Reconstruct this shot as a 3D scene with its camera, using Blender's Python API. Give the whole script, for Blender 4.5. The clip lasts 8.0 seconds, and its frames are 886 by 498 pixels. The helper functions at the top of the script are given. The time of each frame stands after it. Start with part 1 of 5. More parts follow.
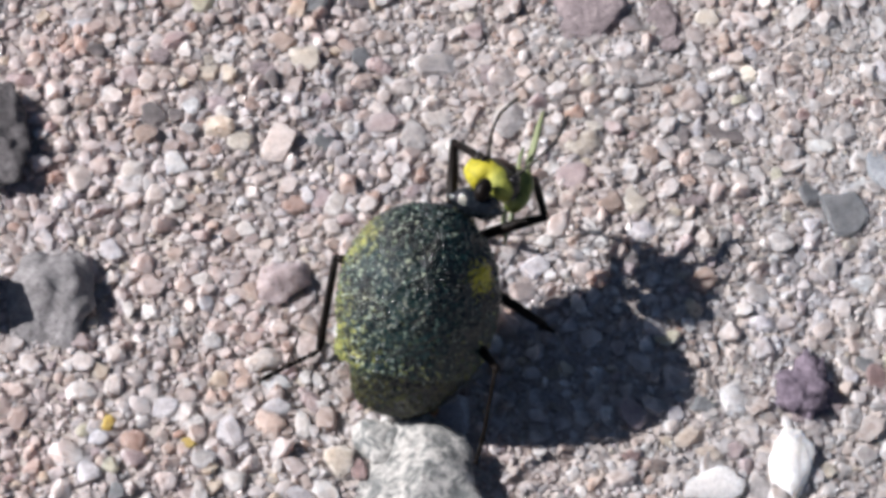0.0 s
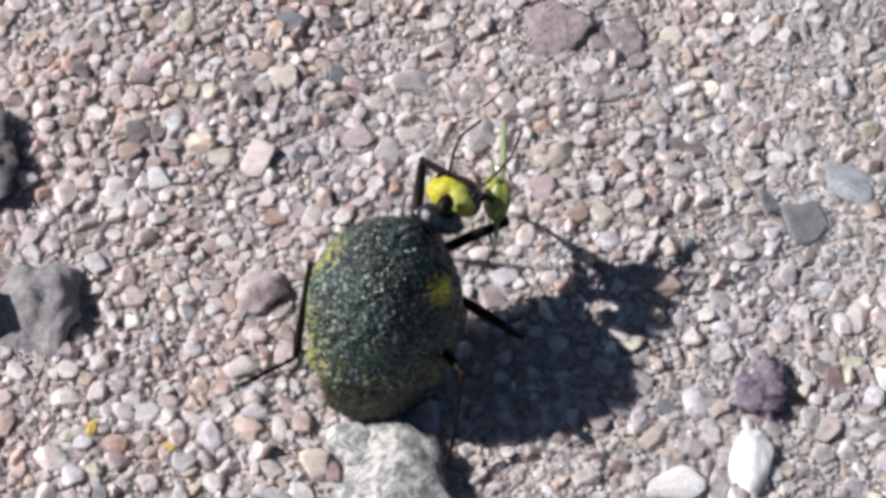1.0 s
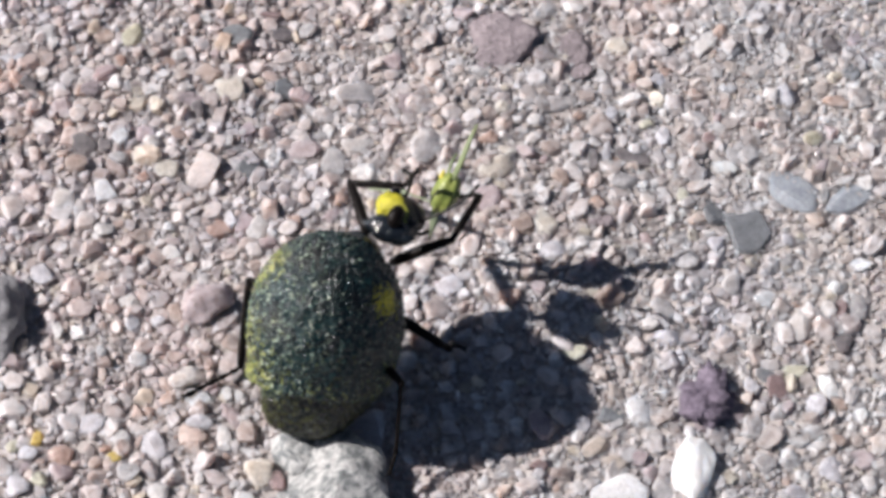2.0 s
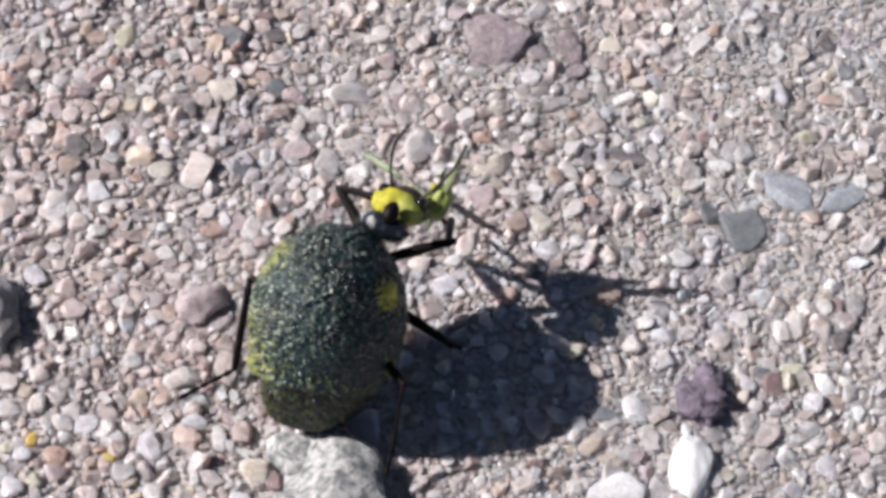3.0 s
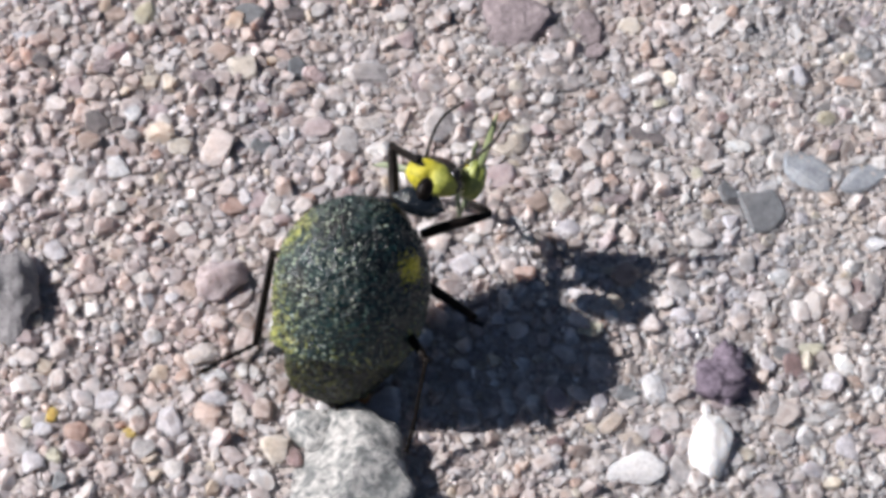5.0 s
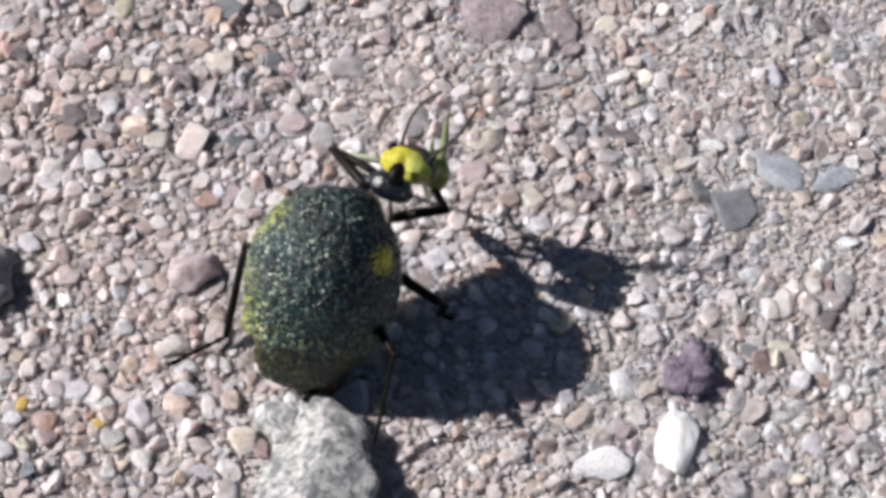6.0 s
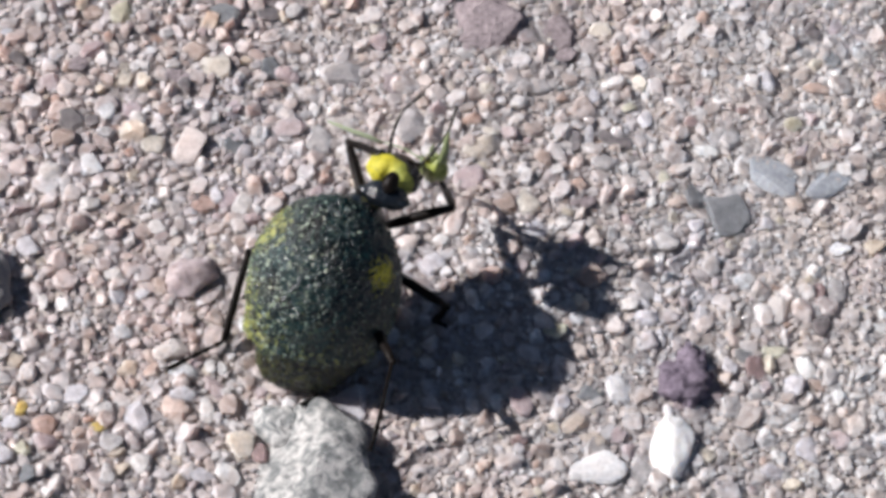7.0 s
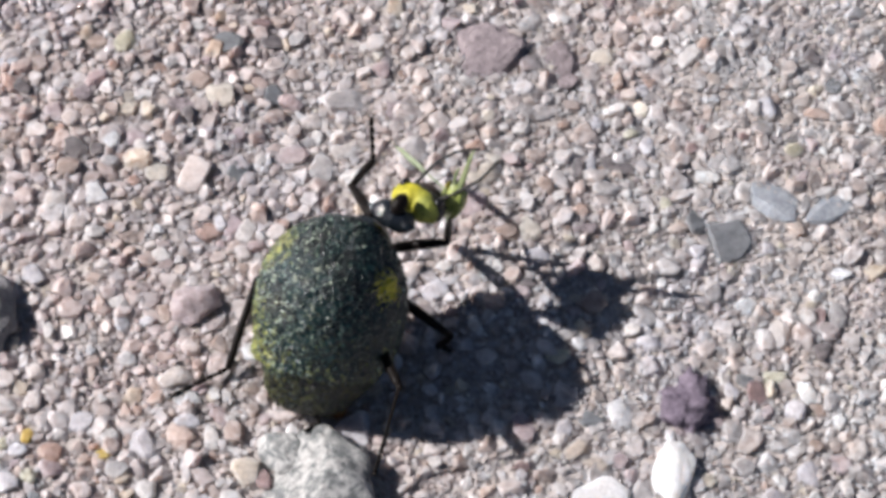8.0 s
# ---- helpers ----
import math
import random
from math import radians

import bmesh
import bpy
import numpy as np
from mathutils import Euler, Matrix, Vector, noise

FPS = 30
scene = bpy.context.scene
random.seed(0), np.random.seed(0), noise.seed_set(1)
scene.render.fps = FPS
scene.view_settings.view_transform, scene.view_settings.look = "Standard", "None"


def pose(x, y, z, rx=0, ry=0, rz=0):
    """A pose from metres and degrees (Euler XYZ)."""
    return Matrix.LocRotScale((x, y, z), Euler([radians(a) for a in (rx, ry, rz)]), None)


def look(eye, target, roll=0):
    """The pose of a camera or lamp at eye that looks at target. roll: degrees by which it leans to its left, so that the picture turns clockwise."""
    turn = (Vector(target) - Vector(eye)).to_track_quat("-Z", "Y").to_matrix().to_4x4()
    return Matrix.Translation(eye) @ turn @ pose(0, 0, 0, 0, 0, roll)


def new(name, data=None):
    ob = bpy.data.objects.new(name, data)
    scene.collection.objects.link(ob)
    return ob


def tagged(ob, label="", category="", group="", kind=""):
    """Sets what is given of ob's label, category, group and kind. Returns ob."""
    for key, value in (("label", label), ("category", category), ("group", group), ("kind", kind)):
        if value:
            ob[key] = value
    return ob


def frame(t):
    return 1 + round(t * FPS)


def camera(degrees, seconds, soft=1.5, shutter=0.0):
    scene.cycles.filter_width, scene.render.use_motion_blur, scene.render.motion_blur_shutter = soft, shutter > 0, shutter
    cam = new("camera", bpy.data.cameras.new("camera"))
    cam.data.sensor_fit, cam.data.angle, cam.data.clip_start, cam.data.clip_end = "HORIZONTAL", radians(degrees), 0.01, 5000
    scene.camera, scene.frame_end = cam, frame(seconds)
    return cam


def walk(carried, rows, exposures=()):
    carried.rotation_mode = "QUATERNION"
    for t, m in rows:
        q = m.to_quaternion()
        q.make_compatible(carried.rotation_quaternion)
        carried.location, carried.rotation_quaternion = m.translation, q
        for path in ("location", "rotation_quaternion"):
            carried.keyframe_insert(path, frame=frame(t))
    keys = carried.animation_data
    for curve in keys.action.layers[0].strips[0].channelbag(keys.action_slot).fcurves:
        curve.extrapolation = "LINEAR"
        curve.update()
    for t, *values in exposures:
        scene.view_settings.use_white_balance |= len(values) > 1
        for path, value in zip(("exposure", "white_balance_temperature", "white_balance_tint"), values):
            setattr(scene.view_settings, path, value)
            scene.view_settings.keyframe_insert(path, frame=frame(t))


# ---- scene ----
cam = camera(18, 8.0, soft=3.9)
PATH = [
    (0.0, pose(-0.003782, -0.072270, 0.122430, 30.249, -0.316, 0.790)),
    (0.5, pose(-0.003442, -0.074323, 0.125283, 30.443, -0.063, 0.675)),
    (1.0, pose(-0.000583, -0.075871, 0.126120, 30.958, 0.474, 0.784)),
    (1.5, pose(0.001773, -0.076954, 0.126112, 31.424, 0.711, 0.778)),
    (2.0, pose(0.001565, -0.076666, 0.126346, 31.391, 0.336, 0.439)),
    (3.5, pose(-0.000052, -0.078074, 0.124646, 32.063, -0.023, -0.005)),
    (4.0, pose(-0.001805, -0.078221, 0.124399, 31.930, -0.417, -0.132)),
    (5.5, pose(-0.000043, -0.078118, 0.125397, 31.633, -0.402, 0.573)),
    (6.0, pose(0.002449, -0.079500, 0.124978, 32.062, 0.007, 1.081)),
    (6.5, pose(0.000538, -0.078646, 0.126123, 31.512, -0.843, 0.728)),
    (7.0, pose(0.000749, -0.079056, 0.126458, 31.707, -0.685, 0.814)),
    (7.5, pose(0.000799, -0.078518, 0.127342, 31.579, -0.546, 0.781)),
    (8.0, pose(0.001174, -0.079020, 0.127451, 32.043, -0.382, 0.746)),
]
walk(cam, PATH)

# ---- sky, sun, exposure ----
MM = 0.001
SUN_AZ, SUN_EL = 101.0, 36.0          # the light comes from -x, a little from +y
world = bpy.data.worlds.new("sky")
scene.world = world
world.use_nodes = True
sky = world.node_tree.nodes.new("ShaderNodeTexSky")
sky.sky_type, sky.sun_disc = "NISHITA", False
sky.altitude, sky.air_density, sky.dust_density, sky.ozone_density = 1500, 0.6, 1.5, 0.0
sky.sun_elevation, sky.sun_rotation = radians(SUN_EL), radians(-79.0)
world.node_tree.links.new(sky.outputs[0], world.node_tree.nodes["Background"].inputs[0])
world.node_tree.nodes["Background"].inputs[1].default_value = 0.039

sun = new("sun", bpy.data.lights.new("sun", "SUN"))
sun.data.energy, sun.data.angle, sun.data.color = 4.7, radians(0.6), (1.0, 0.952, 0.948)
sun.matrix_world = look((0, 0, 0), (0.794, -0.154, -0.588))
scene.view_settings.exposure = 0.63


# ---- materials ----
def material(name):
    mat = bpy.data.materials.new(name)
    mat.use_nodes = True
    return mat, mat.node_tree, mat.node_tree.nodes["Principled BSDF"]


def node(tree, kind, **values):
    made = tree.nodes.new(kind)
    for key, value in values.items():
        made.inputs[key.replace("_", " ")].default_value = value
    return made


def coords(tree, scale):
    """Object coordinates, in units of 1 mm / scale."""
    tex, mapping = tree.nodes.new("ShaderNodeTexCoord"), tree.nodes.new("ShaderNodeMapping")
    mapping.inputs["Scale"].default_value = (1000 * scale,) * 3
    tree.links.new(tex.outputs["Object"], mapping.inputs[0])
    return mapping.outputs[0]


def ramp(tree, source, stops, constant=False):
    made = tree.nodes.new("ShaderNodeValToRGB")
    cr = made.color_ramp
    cr.interpolation = "CONSTANT" if constant else "LINEAR"
    while len(cr.elements) < len(stops):
        cr.elements.new(0.5)
    for e, (at, colour) in zip(cr.elements, stops):
        e.position, e.color = at, (*colour, 1)
    tree.links.new(source, made.inputs[0])
    return made.outputs[0]


def mix(tree, a, b, factor, kind="MIX"):
    made = tree.nodes.new("ShaderNodeMix")
    made.data_type, made.blend_type = "RGBA", kind
    for value, slot in ((factor, 0), (a, 6), (b, 7)):
        if hasattr(value, "links"):
            tree.links.new(value, made.inputs[slot])
        elif slot == 0:
            made.inputs[slot].default_value = value
        else:
            made.inputs[slot].default_value = (*value, 1)
    return made.outputs[2]


def noise_at(tree, vector, scale, detail=4.0, rough=0.6):
    n = node(tree, "ShaderNodeTexNoise", Scale=scale, Detail=detail, Roughness=rough)
    tree.links.new(vector, n.inputs["Vector"])
    return n.outputs[0]


def noise_colour(tree, vector, scale):
    n = node(tree, "ShaderNodeTexNoise", Scale=scale, Detail=2.0)
    tree.links.new(vector, n.inputs["Vector"])
    return n.outputs[1]


def bump(tree, bsdf, height, strength, distance):
    b = node(tree, "ShaderNodeBump", Strength=strength, Distance=distance)
    tree.links.new(height, b.inputs["Height"])
    tree.links.new(b.outputs[0], bsdf.inputs["Normal"])


GRAIN_STOPS = [
    (0.0, (0.511, 0.481, 0.481)), (0.13, (0.562, 0.534, 0.533)), (0.24, (0.468, 0.419, 0.405)), (0.33, (0.615, 0.595, 0.599)),
    (0.43, (0.493, 0.477, 0.489)), (0.52, (0.572, 0.525, 0.511)), (0.60, (0.399, 0.358, 0.345)), (0.67, (0.545, 0.534, 0.547)),
    (0.74, (0.502, 0.437, 0.405)), (0.79, (0.684, 0.674, 0.674)), (0.86, (0.364, 0.336, 0.345)), (0.89, (0.545, 0.494, 0.419)),
    (0.92, (0.711, 0.711, 0.711)), (0.95, (0.424, 0.367, 0.384)), (0.98, (0.442, 0.345, 0.309))]


def grain_material():
    mat, tree, bsdf = material("sand grains")
    geo = tree.nodes.new("ShaderNodeNewGeometry")
    colour = ramp(tree, geo.outputs["Random Per Island"], GRAIN_STOPS, True)
    v = coords(tree, 1.0)
    speck = ramp(tree, noise_at(tree, v, 3.5, 6.0, 0.7), [(0.3, (0.84, 0.82, 0.80)), (0.7, (1.06, 1.06, 1.06))])
    wide = ramp(tree, noise_at(tree, v, 0.10, 3.0), [(0.35, (1.10, 0.985, 0.965)), (0.5, (1.03, 1.0, 0.99)), (0.65, (1.02, 1.0, 1.04))])
    mid = ramp(tree, noise_at(tree, v, 1.7, 5.0, 0.65), [(0.32, (0.80, 0.76, 0.74)), (0.5, (1.02, 1.0, 0.99)), (0.66, (1.10, 1.10, 1.10))])
    stained = mix(tree, mix(tree, colour, speck, 1.0, "MULTIPLY"), wide, 1.0, "MULTIPLY")
    bent = mix(tree, v, noise_colour(tree, v, 2.5), 0.12)
    vor = node(tree, "ShaderNodeTexVoronoi", Scale=2.3, Randomness=1.0)
    tree.links.new(bent, vor.inputs["Vector"])
    crystal = ramp(tree, vor.outputs["Color"], [(0.1, (0.80, 0.77, 0.755)), (0.5, (1.0, 0.995, 0.99)), (0.9, (1.10, 1.105, 1.11))])
    stained = mix(tree, stained, mid, 1.0, "MULTIPLY")
    # pinker sand on one side, greyer on the other
    tex, sep = tree.nodes.new("ShaderNodeTexCoord"), tree.nodes.new("ShaderNodeSeparateXYZ")
    tree.links.new(tex.outputs["Object"], sep.inputs[0])
    across = node(tree, "ShaderNodeMapRange", From_Min=-0.024, From_Max=0.024)
    tree.links.new(sep.outputs["X"], across.inputs[0])
    stained = mix(tree, stained, ramp(tree, across.outputs[0], [(0.0, (0.97, 0.93, 0.925)), (1.0, (1.02, 1.055, 1.05))]), 1.0, "MULTIPLY")
    tree.links.new(mix(tree, stained, crystal, 1.0, "MULTIPLY"), bsdf.inputs["Base Color"])
    gloss = tree.nodes.new("ShaderNodeMapRange")
    gloss.inputs[3].default_value, gloss.inputs[4].default_value = 0.06, 0.7
    times = tree.nodes.new("ShaderNodeMath")
    times.operation = "MULTIPLY"
    times.inputs[1].default_value = 17.3
    frac = tree.nodes.new("ShaderNodeMath")
    frac.operation = "FRACT"
    tree.links.new(geo.outputs["Random Per Island"], times.inputs[0])
    tree.links.new(times.outputs[0], frac.inputs[0])
    tree.links.new(frac.outputs[0], gloss.inputs[0])
    tree.links.new(gloss.outputs[0], bsdf.inputs["Roughness"])
    bump(tree, bsdf, noise_at(tree, v, 9.0, 5.0, 0.7), 0.4, 0.00006)
    bsdf.inputs["Subsurface Weight"].default_value = 0.7
    bsdf.inputs["Subsurface Radius"].default_value = (1.0, 0.85, 0.75)
    bsdf.inputs["Subsurface Scale"].default_value = 0.0011
    return mat


def soil_material():
    mat, tree, bsdf = material("fine sand")
    v = coords(tree, 1.0)
    vor = node(tree, "ShaderNodeTexVoronoi", Scale=6.5, Randomness=1.0)
    tree.links.new(v, vor.inputs["Vector"])
    tint = ramp(tree, vor.outputs["Color"], [(0.1, (0.37, 0.335, 0.315)), (0.5, (0.47, 0.43, 0.41)), (0.9, (0.58, 0.55, 0.535))])
    wide = ramp(tree, noise_at(tree, v, 0.05, 6.0), [(0.3, (0.8, 0.78, 0.76)), (0.7, (1.1, 1.08, 1.06))])
    tree.links.new(mix(tree, tint, wide, 1.0, "MULTIPLY"), bsdf.inputs["Base Color"])
    bsdf.inputs["Roughness"].default_value = 0.85
    bump(tree, bsdf, vor.outputs["Distance"], 0.4, 0.0001)
    return mat


STONES = {   # two colours, and the roughness
    "white": ((0.56, 0.51, 0.49), (0.68, 0.64, 0.62), 0.45), "chalk": ((0.66, 0.65, 0.655), (0.80, 0.79, 0.79), 0.5), "quartz": ((0.60, 0.59, 0.60), (0.76, 0.75, 0.76), 0.16),
    "milky": ((0.86, 0.845, 0.83), (0.93, 0.92, 0.91), 0.4), "lilac": ((0.45, 0.43, 0.46), (0.62, 0.60, 0.63), 0.45),
    "grey": ((0.34, 0.325, 0.33), (0.52, 0.50, 0.50), 0.55), "slate": ((0.125, 0.135, 0.15), (0.205, 0.215, 0.23), 0.7),
    "dark": ((0.10, 0.09, 0.095), (0.20, 0.18, 0.185), 0.7), "purple": ((0.23, 0.195, 0.21), (0.44, 0.375, 0.39), 0.85),
    "violet": ((0.095, 0.075, 0.11), (0.30, 0.25, 0.315), 0.85),
    "pink": ((0.53, 0.455, 0.435), (0.66, 0.59, 0.57), 0.45), "rose": ((0.36, 0.29, 0.30), (0.48, 0.40, 0.41), 0.5),
    "beige": ((0.50, 0.45, 0.39), (0.64, 0.58, 0.52), 0.5), "tan": ((0.45, 0.38, 0.33), (0.57, 0.49, 0.43), 0.5),
    "brown": ((0.27, 0.205, 0.18), (0.40, 0.32, 0.285), 0.6), "red": ((0.20, 0.14, 0.14), (0.31, 0.225, 0.225), 0.6),
    "ochre": ((0.44, 0.415, 0.32), (0.55, 0.525, 0.42), 0.5), "orange": ((0.50, 0.34, 0.10), (0.64, 0.46, 0.16), 0.5),
    "gabbro": ((0.075, 0.07, 0.075), (0.21, 0.20, 0.21), 0.8), "ash": ((0.26, 0.285, 0.32), (0.37, 0.395, 0.43), 0.6), "mauve": ((0.27, 0.225, 0.235), (0.44, 0.38, 0.39), 0.7),
    "basalt": ((0.20, 0.195, 0.205), (0.44, 0.43, 0.445), 0.8), "granite": ((0.22, 0.24, 0.245), (0.72, 0.72, 0.705), 0.75),
}


def veins(tree, v):
    """Pale crooked veins and blots."""
    n = node(tree, "ShaderNodeTexNoise", Scale=1.25, Detail=8.0, Roughness=0.72, Distortion=0.5)
    tree.links.new(v, n.inputs["Vector"])
    return n.outputs[0]


def stone_material(name):
    dark, light, rough = STONES[name]
    mat, tree, bsdf = material(name + " stone")
    v = coords(tree, 1.0)
    info = tree.nodes.new("ShaderNodeObjectInfo")
    coarse = name in ("granite", "gabbro", "basalt", "purple", "violet")
    edge = 0.07 if name == "granite" else 0.14
    patch = ramp(tree, veins(tree, v) if name == "granite" else noise_at(tree, v, 1.15 if name == "granite" else 1.5 if coarse else 1.3, 8.0, 0.72), [(0.5 - edge, dark), (0.5 + edge, light)])
    own = ramp(tree, info.outputs["Random"], [(0.0, (0.88, 0.87, 0.86)), (1.0, (1.1, 1.09, 1.08))])
    fleck = ramp(tree, noise_at(tree, v, 3.2 if name == "granite" else 7.0, 3.0, 0.7), [(0.32, (0.9, 0.9, 0.9) if name == "milky" else (0.62, 0.6, 0.6)), (0.5, (1, 1, 1)), (0.72, (1.12, 1.1, 1.1))])
    tree.links.new(mix(tree, mix(tree, patch, own, 1.0, "MULTIPLY"), fleck, 1.0, "MULTIPLY"), bsdf.inputs["Base Color"])
    bsdf.inputs["Roughness"].default_value = rough
    bsdf.inputs["Subsurface Weight"].default_value = 0.0 if coarse else 0.85
    bsdf.inputs["Subsurface Radius"].default_value = (1.0, 0.9, 0.8)
    bsdf.inputs["Subsurface Scale"].default_value = 0.0013
    bump(tree, bsdf, noise_at(tree, v, 3.0 if coarse else 4.5, 8.0, 0.7), 0.9 if coarse else 0.4, 0.0004 if coarse else 0.00015)
    return mat


def elytra_material():
    mat, tree, bsdf = material("pitted elytra")
    v = coords(tree, 1.0)
    shell = ramp(tree, noise_at(tree, v, 0.7, 4.0), [(0.35, (0.003, 0.006, 0.006)), (0.58, (0.006, 0.024, 0.025)), (0.8, (0.008, 0.016, 0.009))])
    tex, sep = tree.nodes.new("ShaderNodeTexCoord"), tree.nodes.new("ShaderNodeSeparateXYZ")
    tree.links.new(tex.outputs["Object"], sep.inputs[0])

    def total(*sources):
        run = sources[0]
        for other in sources[1:]:
            plus = tree.nodes.new("ShaderNodeMath")
            plus.operation = "ADD"
            tree.links.new(run, plus.inputs[0])
            tree.links.new(other, plus.inputs[1])
            run = plus.outputs[0]
        return run

    def slope(source, lo, hi, most):
        made = node(tree, "ShaderNodeMapRange", From_Min=lo, From_Max=hi, To_Min=0.0, To_Max=most)
        tree.links.new(source, made.inputs[0])
        return made.outputs[0]

    def spot(place, reach, most):
        near = tree.nodes.new("ShaderNodeVectorMath")
        near.operation = "DISTANCE"
        near.inputs[1].default_value = place
        tree.links.new(tex.outputs["Object"], near.inputs[0])
        return slope(near.outputs["Value"], reach, 0.0004, most)
    # fine grey-green specks over the shell, denser towards -x
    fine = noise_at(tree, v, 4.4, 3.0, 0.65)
    pale_specks = ramp(tree, total(fine, slope(sep.outputs["X"], 0.0030, -0.0034, 0.055)), [(0.608, (0, 0, 0)), (0.67, (1, 1, 1))])
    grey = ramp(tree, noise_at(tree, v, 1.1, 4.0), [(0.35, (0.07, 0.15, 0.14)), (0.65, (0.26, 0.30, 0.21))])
    base = mix(tree, shell, grey, pale_specks)
    # pollen: a rim on one flank, a blot on the other, thin specks on the tail
    rim = slope(sep.outputs["X"], -0.0016, -0.0038, 0.115)
    tail = slope(sep.outputs["Y"], 0.0012, -0.0040, 0.15)
    blot = spot((0.00310, 0.00210, 0.00620), 0.0015, 0.24)
    shoulder = spot((-0.00300, 0.00360, 0.00540), 0.0022, 0.15)
    grit = noise_at(tree, v, 3.4, 5.0, 0.75)
    mask = ramp(tree, total(rim, tail, blot, shoulder, grit), [(0.65, (0, 0, 0)), (0.73, (1, 1, 1))])
    dull = ramp(tree, noise_at(tree, v, 1.5, 3.0), [(0.35, (0.15, 0.17, 0.05)), (0.65, (0.36, 0.37, 0.10))])
    vivid = ramp(tree, blot, [(0.05, (0, 0, 0)), (0.12, (1, 1, 1))])
    pollen = mix(tree, dull, (0.60, 0.52, 0.03), vivid)
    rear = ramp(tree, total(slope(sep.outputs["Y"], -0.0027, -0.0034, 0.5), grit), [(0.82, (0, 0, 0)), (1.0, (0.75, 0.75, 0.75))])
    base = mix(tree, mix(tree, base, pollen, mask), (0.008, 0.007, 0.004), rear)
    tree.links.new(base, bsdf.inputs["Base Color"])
    bsdf.inputs["Roughness"].default_value = 0.20
    bsdf.inputs["Specular IOR Level"].default_value = 0.55
    bump(tree, bsdf, noise_at(tree, v, 5.5, 3.0, 0.6), 0.6, 0.0002)
    return mat


def plain(name, dark, light, rough, scale=3.0, relief=0.3, distance=0.00008):
    mat, tree, bsdf = material(name)
    v = coords(tree, 1.0)
    tree.links.new(ramp(tree, noise_at(tree, v, scale, 6.0, 0.65), [(0.35, dark), (0.65, light)]), bsdf.inputs["Base Color"])
    bsdf.inputs["Roughness"].default_value = rough
    bump(tree, bsdf, noise_at(tree, v, scale * 3, 4.0, 0.6), relief, distance)
    return mat


def head_material():
    """Black head under a thick crust of yellow pollen on its rear half."""
    mat, tree, bsdf = material("pollen crusted head")
    v = coords(tree, 1.0)
    tex, sep = tree.nodes.new("ShaderNodeTexCoord"), tree.nodes.new("ShaderNodeSeparateXYZ")
    tree.links.new(tex.outputs["Object"], sep.inputs[0])
    slant = tree.nodes.new("ShaderNodeVectorMath")
    slant.operation = "DOT_PRODUCT"
    slant.inputs[1].default_value = (0.3, 0.95, 0.0)
    tree.links.new(tex.outputs["Object"], slant.inputs[0])
    front = node(tree, "ShaderNodeMapRange", From_Min=-0.0006, From_Max=0.0007, To_Min=0.45, To_Max=-0.45)
    tree.links.new(slant.outputs["Value"], front.inputs[0])
    add = tree.nodes.new("ShaderNodeMath")
    add.operation = "ADD"
    tree.links.new(front.outputs[0], add.inputs[0])
    tree.links.new(noise_at(tree, v, 1.6, 6.0, 0.72), add.inputs[1])
    mask = ramp(tree, add.outputs[0], [(0.44, (0, 0, 0)), (0.52, (1, 1, 1))])
    yellow = ramp(tree, noise_at(tree, v, 3.0, 6.0), [(0.36, (0.26, 0.24, 0.02)), (0.46, (0.42, 0.38, 0.02)), (0.7, (0.57, 0.50, 0.03))])
    green = ramp(tree, noise_at(tree, v, 2.2, 6.0, 0.7), [(0.38, (0.05, 0.05, 0.02)), (0.45, (0.24, 0.27, 0.04)), (0.7, (0.42, 0.43, 0.09))])
    side = node(tree, "ShaderNodeMapRange", From_Min=-0.0003, From_Max=0.0005, To_Min=0.0, To_Max=1.0)
    tree.links.new(sep.outputs["X"], side.inputs[0])
    crust = mix(tree, yellow, green, side.outputs[0])
    tree.links.new(mix(tree, (0.018, 0.015, 0.014), crust, mask), bsdf.inputs["Base Color"])
    bsdf.inputs["Roughness"].default_value = 0.6
    bump(tree, bsdf, noise_at(tree, v, 9.0, 4.0, 0.7), 0.5, 0.0001)
    return mat


GRAINS, SOIL = grain_material(), soil_material()
STONE = {name: stone_material(name) for name in STONES}
ELYTRA, HEAD = elytra_material(), head_material()
CHITIN = plain("black chitin", (0.008, 0.010, 0.014), (0.010, 0.015, 0.020), 0.13, 2.2, 0.5, 0.00004)
CHITIN.node_tree.nodes["Principled BSDF"].inputs["Specular IOR Level"].default_value = 0.6
LEG = plain("dark leg", (0.004, 0.0035, 0.0035), (0.011, 0.008, 0.007), 0.42, 3.0, 0.3)
LEG.node_tree.nodes["Principled BSDF"].inputs["Specular IOR Level"].default_value = 0.09
FEELER = plain("dull black feeler", (0.006, 0.005, 0.005), (0.016, 0.012, 0.010), 0.65, 3.0, 0.2)
EYE = plain("black eye", (0.006, 0.006, 0.007), (0.014, 0.012, 0.012), 0.15, 3.0, 0.1)
SNOUT = plain("dark brown snout", (0.016, 0.009, 0.007), (0.055, 0.030, 0.022), 0.4, 2.5)
BELLY = plain("orange abdomen", (0.20, 0.07, 0.02), (0.32, 0.14, 0.04), 0.5)
BUD = plain("green bud", (0.09, 0.13, 0.025), (0.31, 0.35, 0.09), 0.45, 1.4)
LEAF = plain("leaf green", (0.13, 0.17, 0.07), (0.26, 0.29, 0.15), 0.55, 1.2)
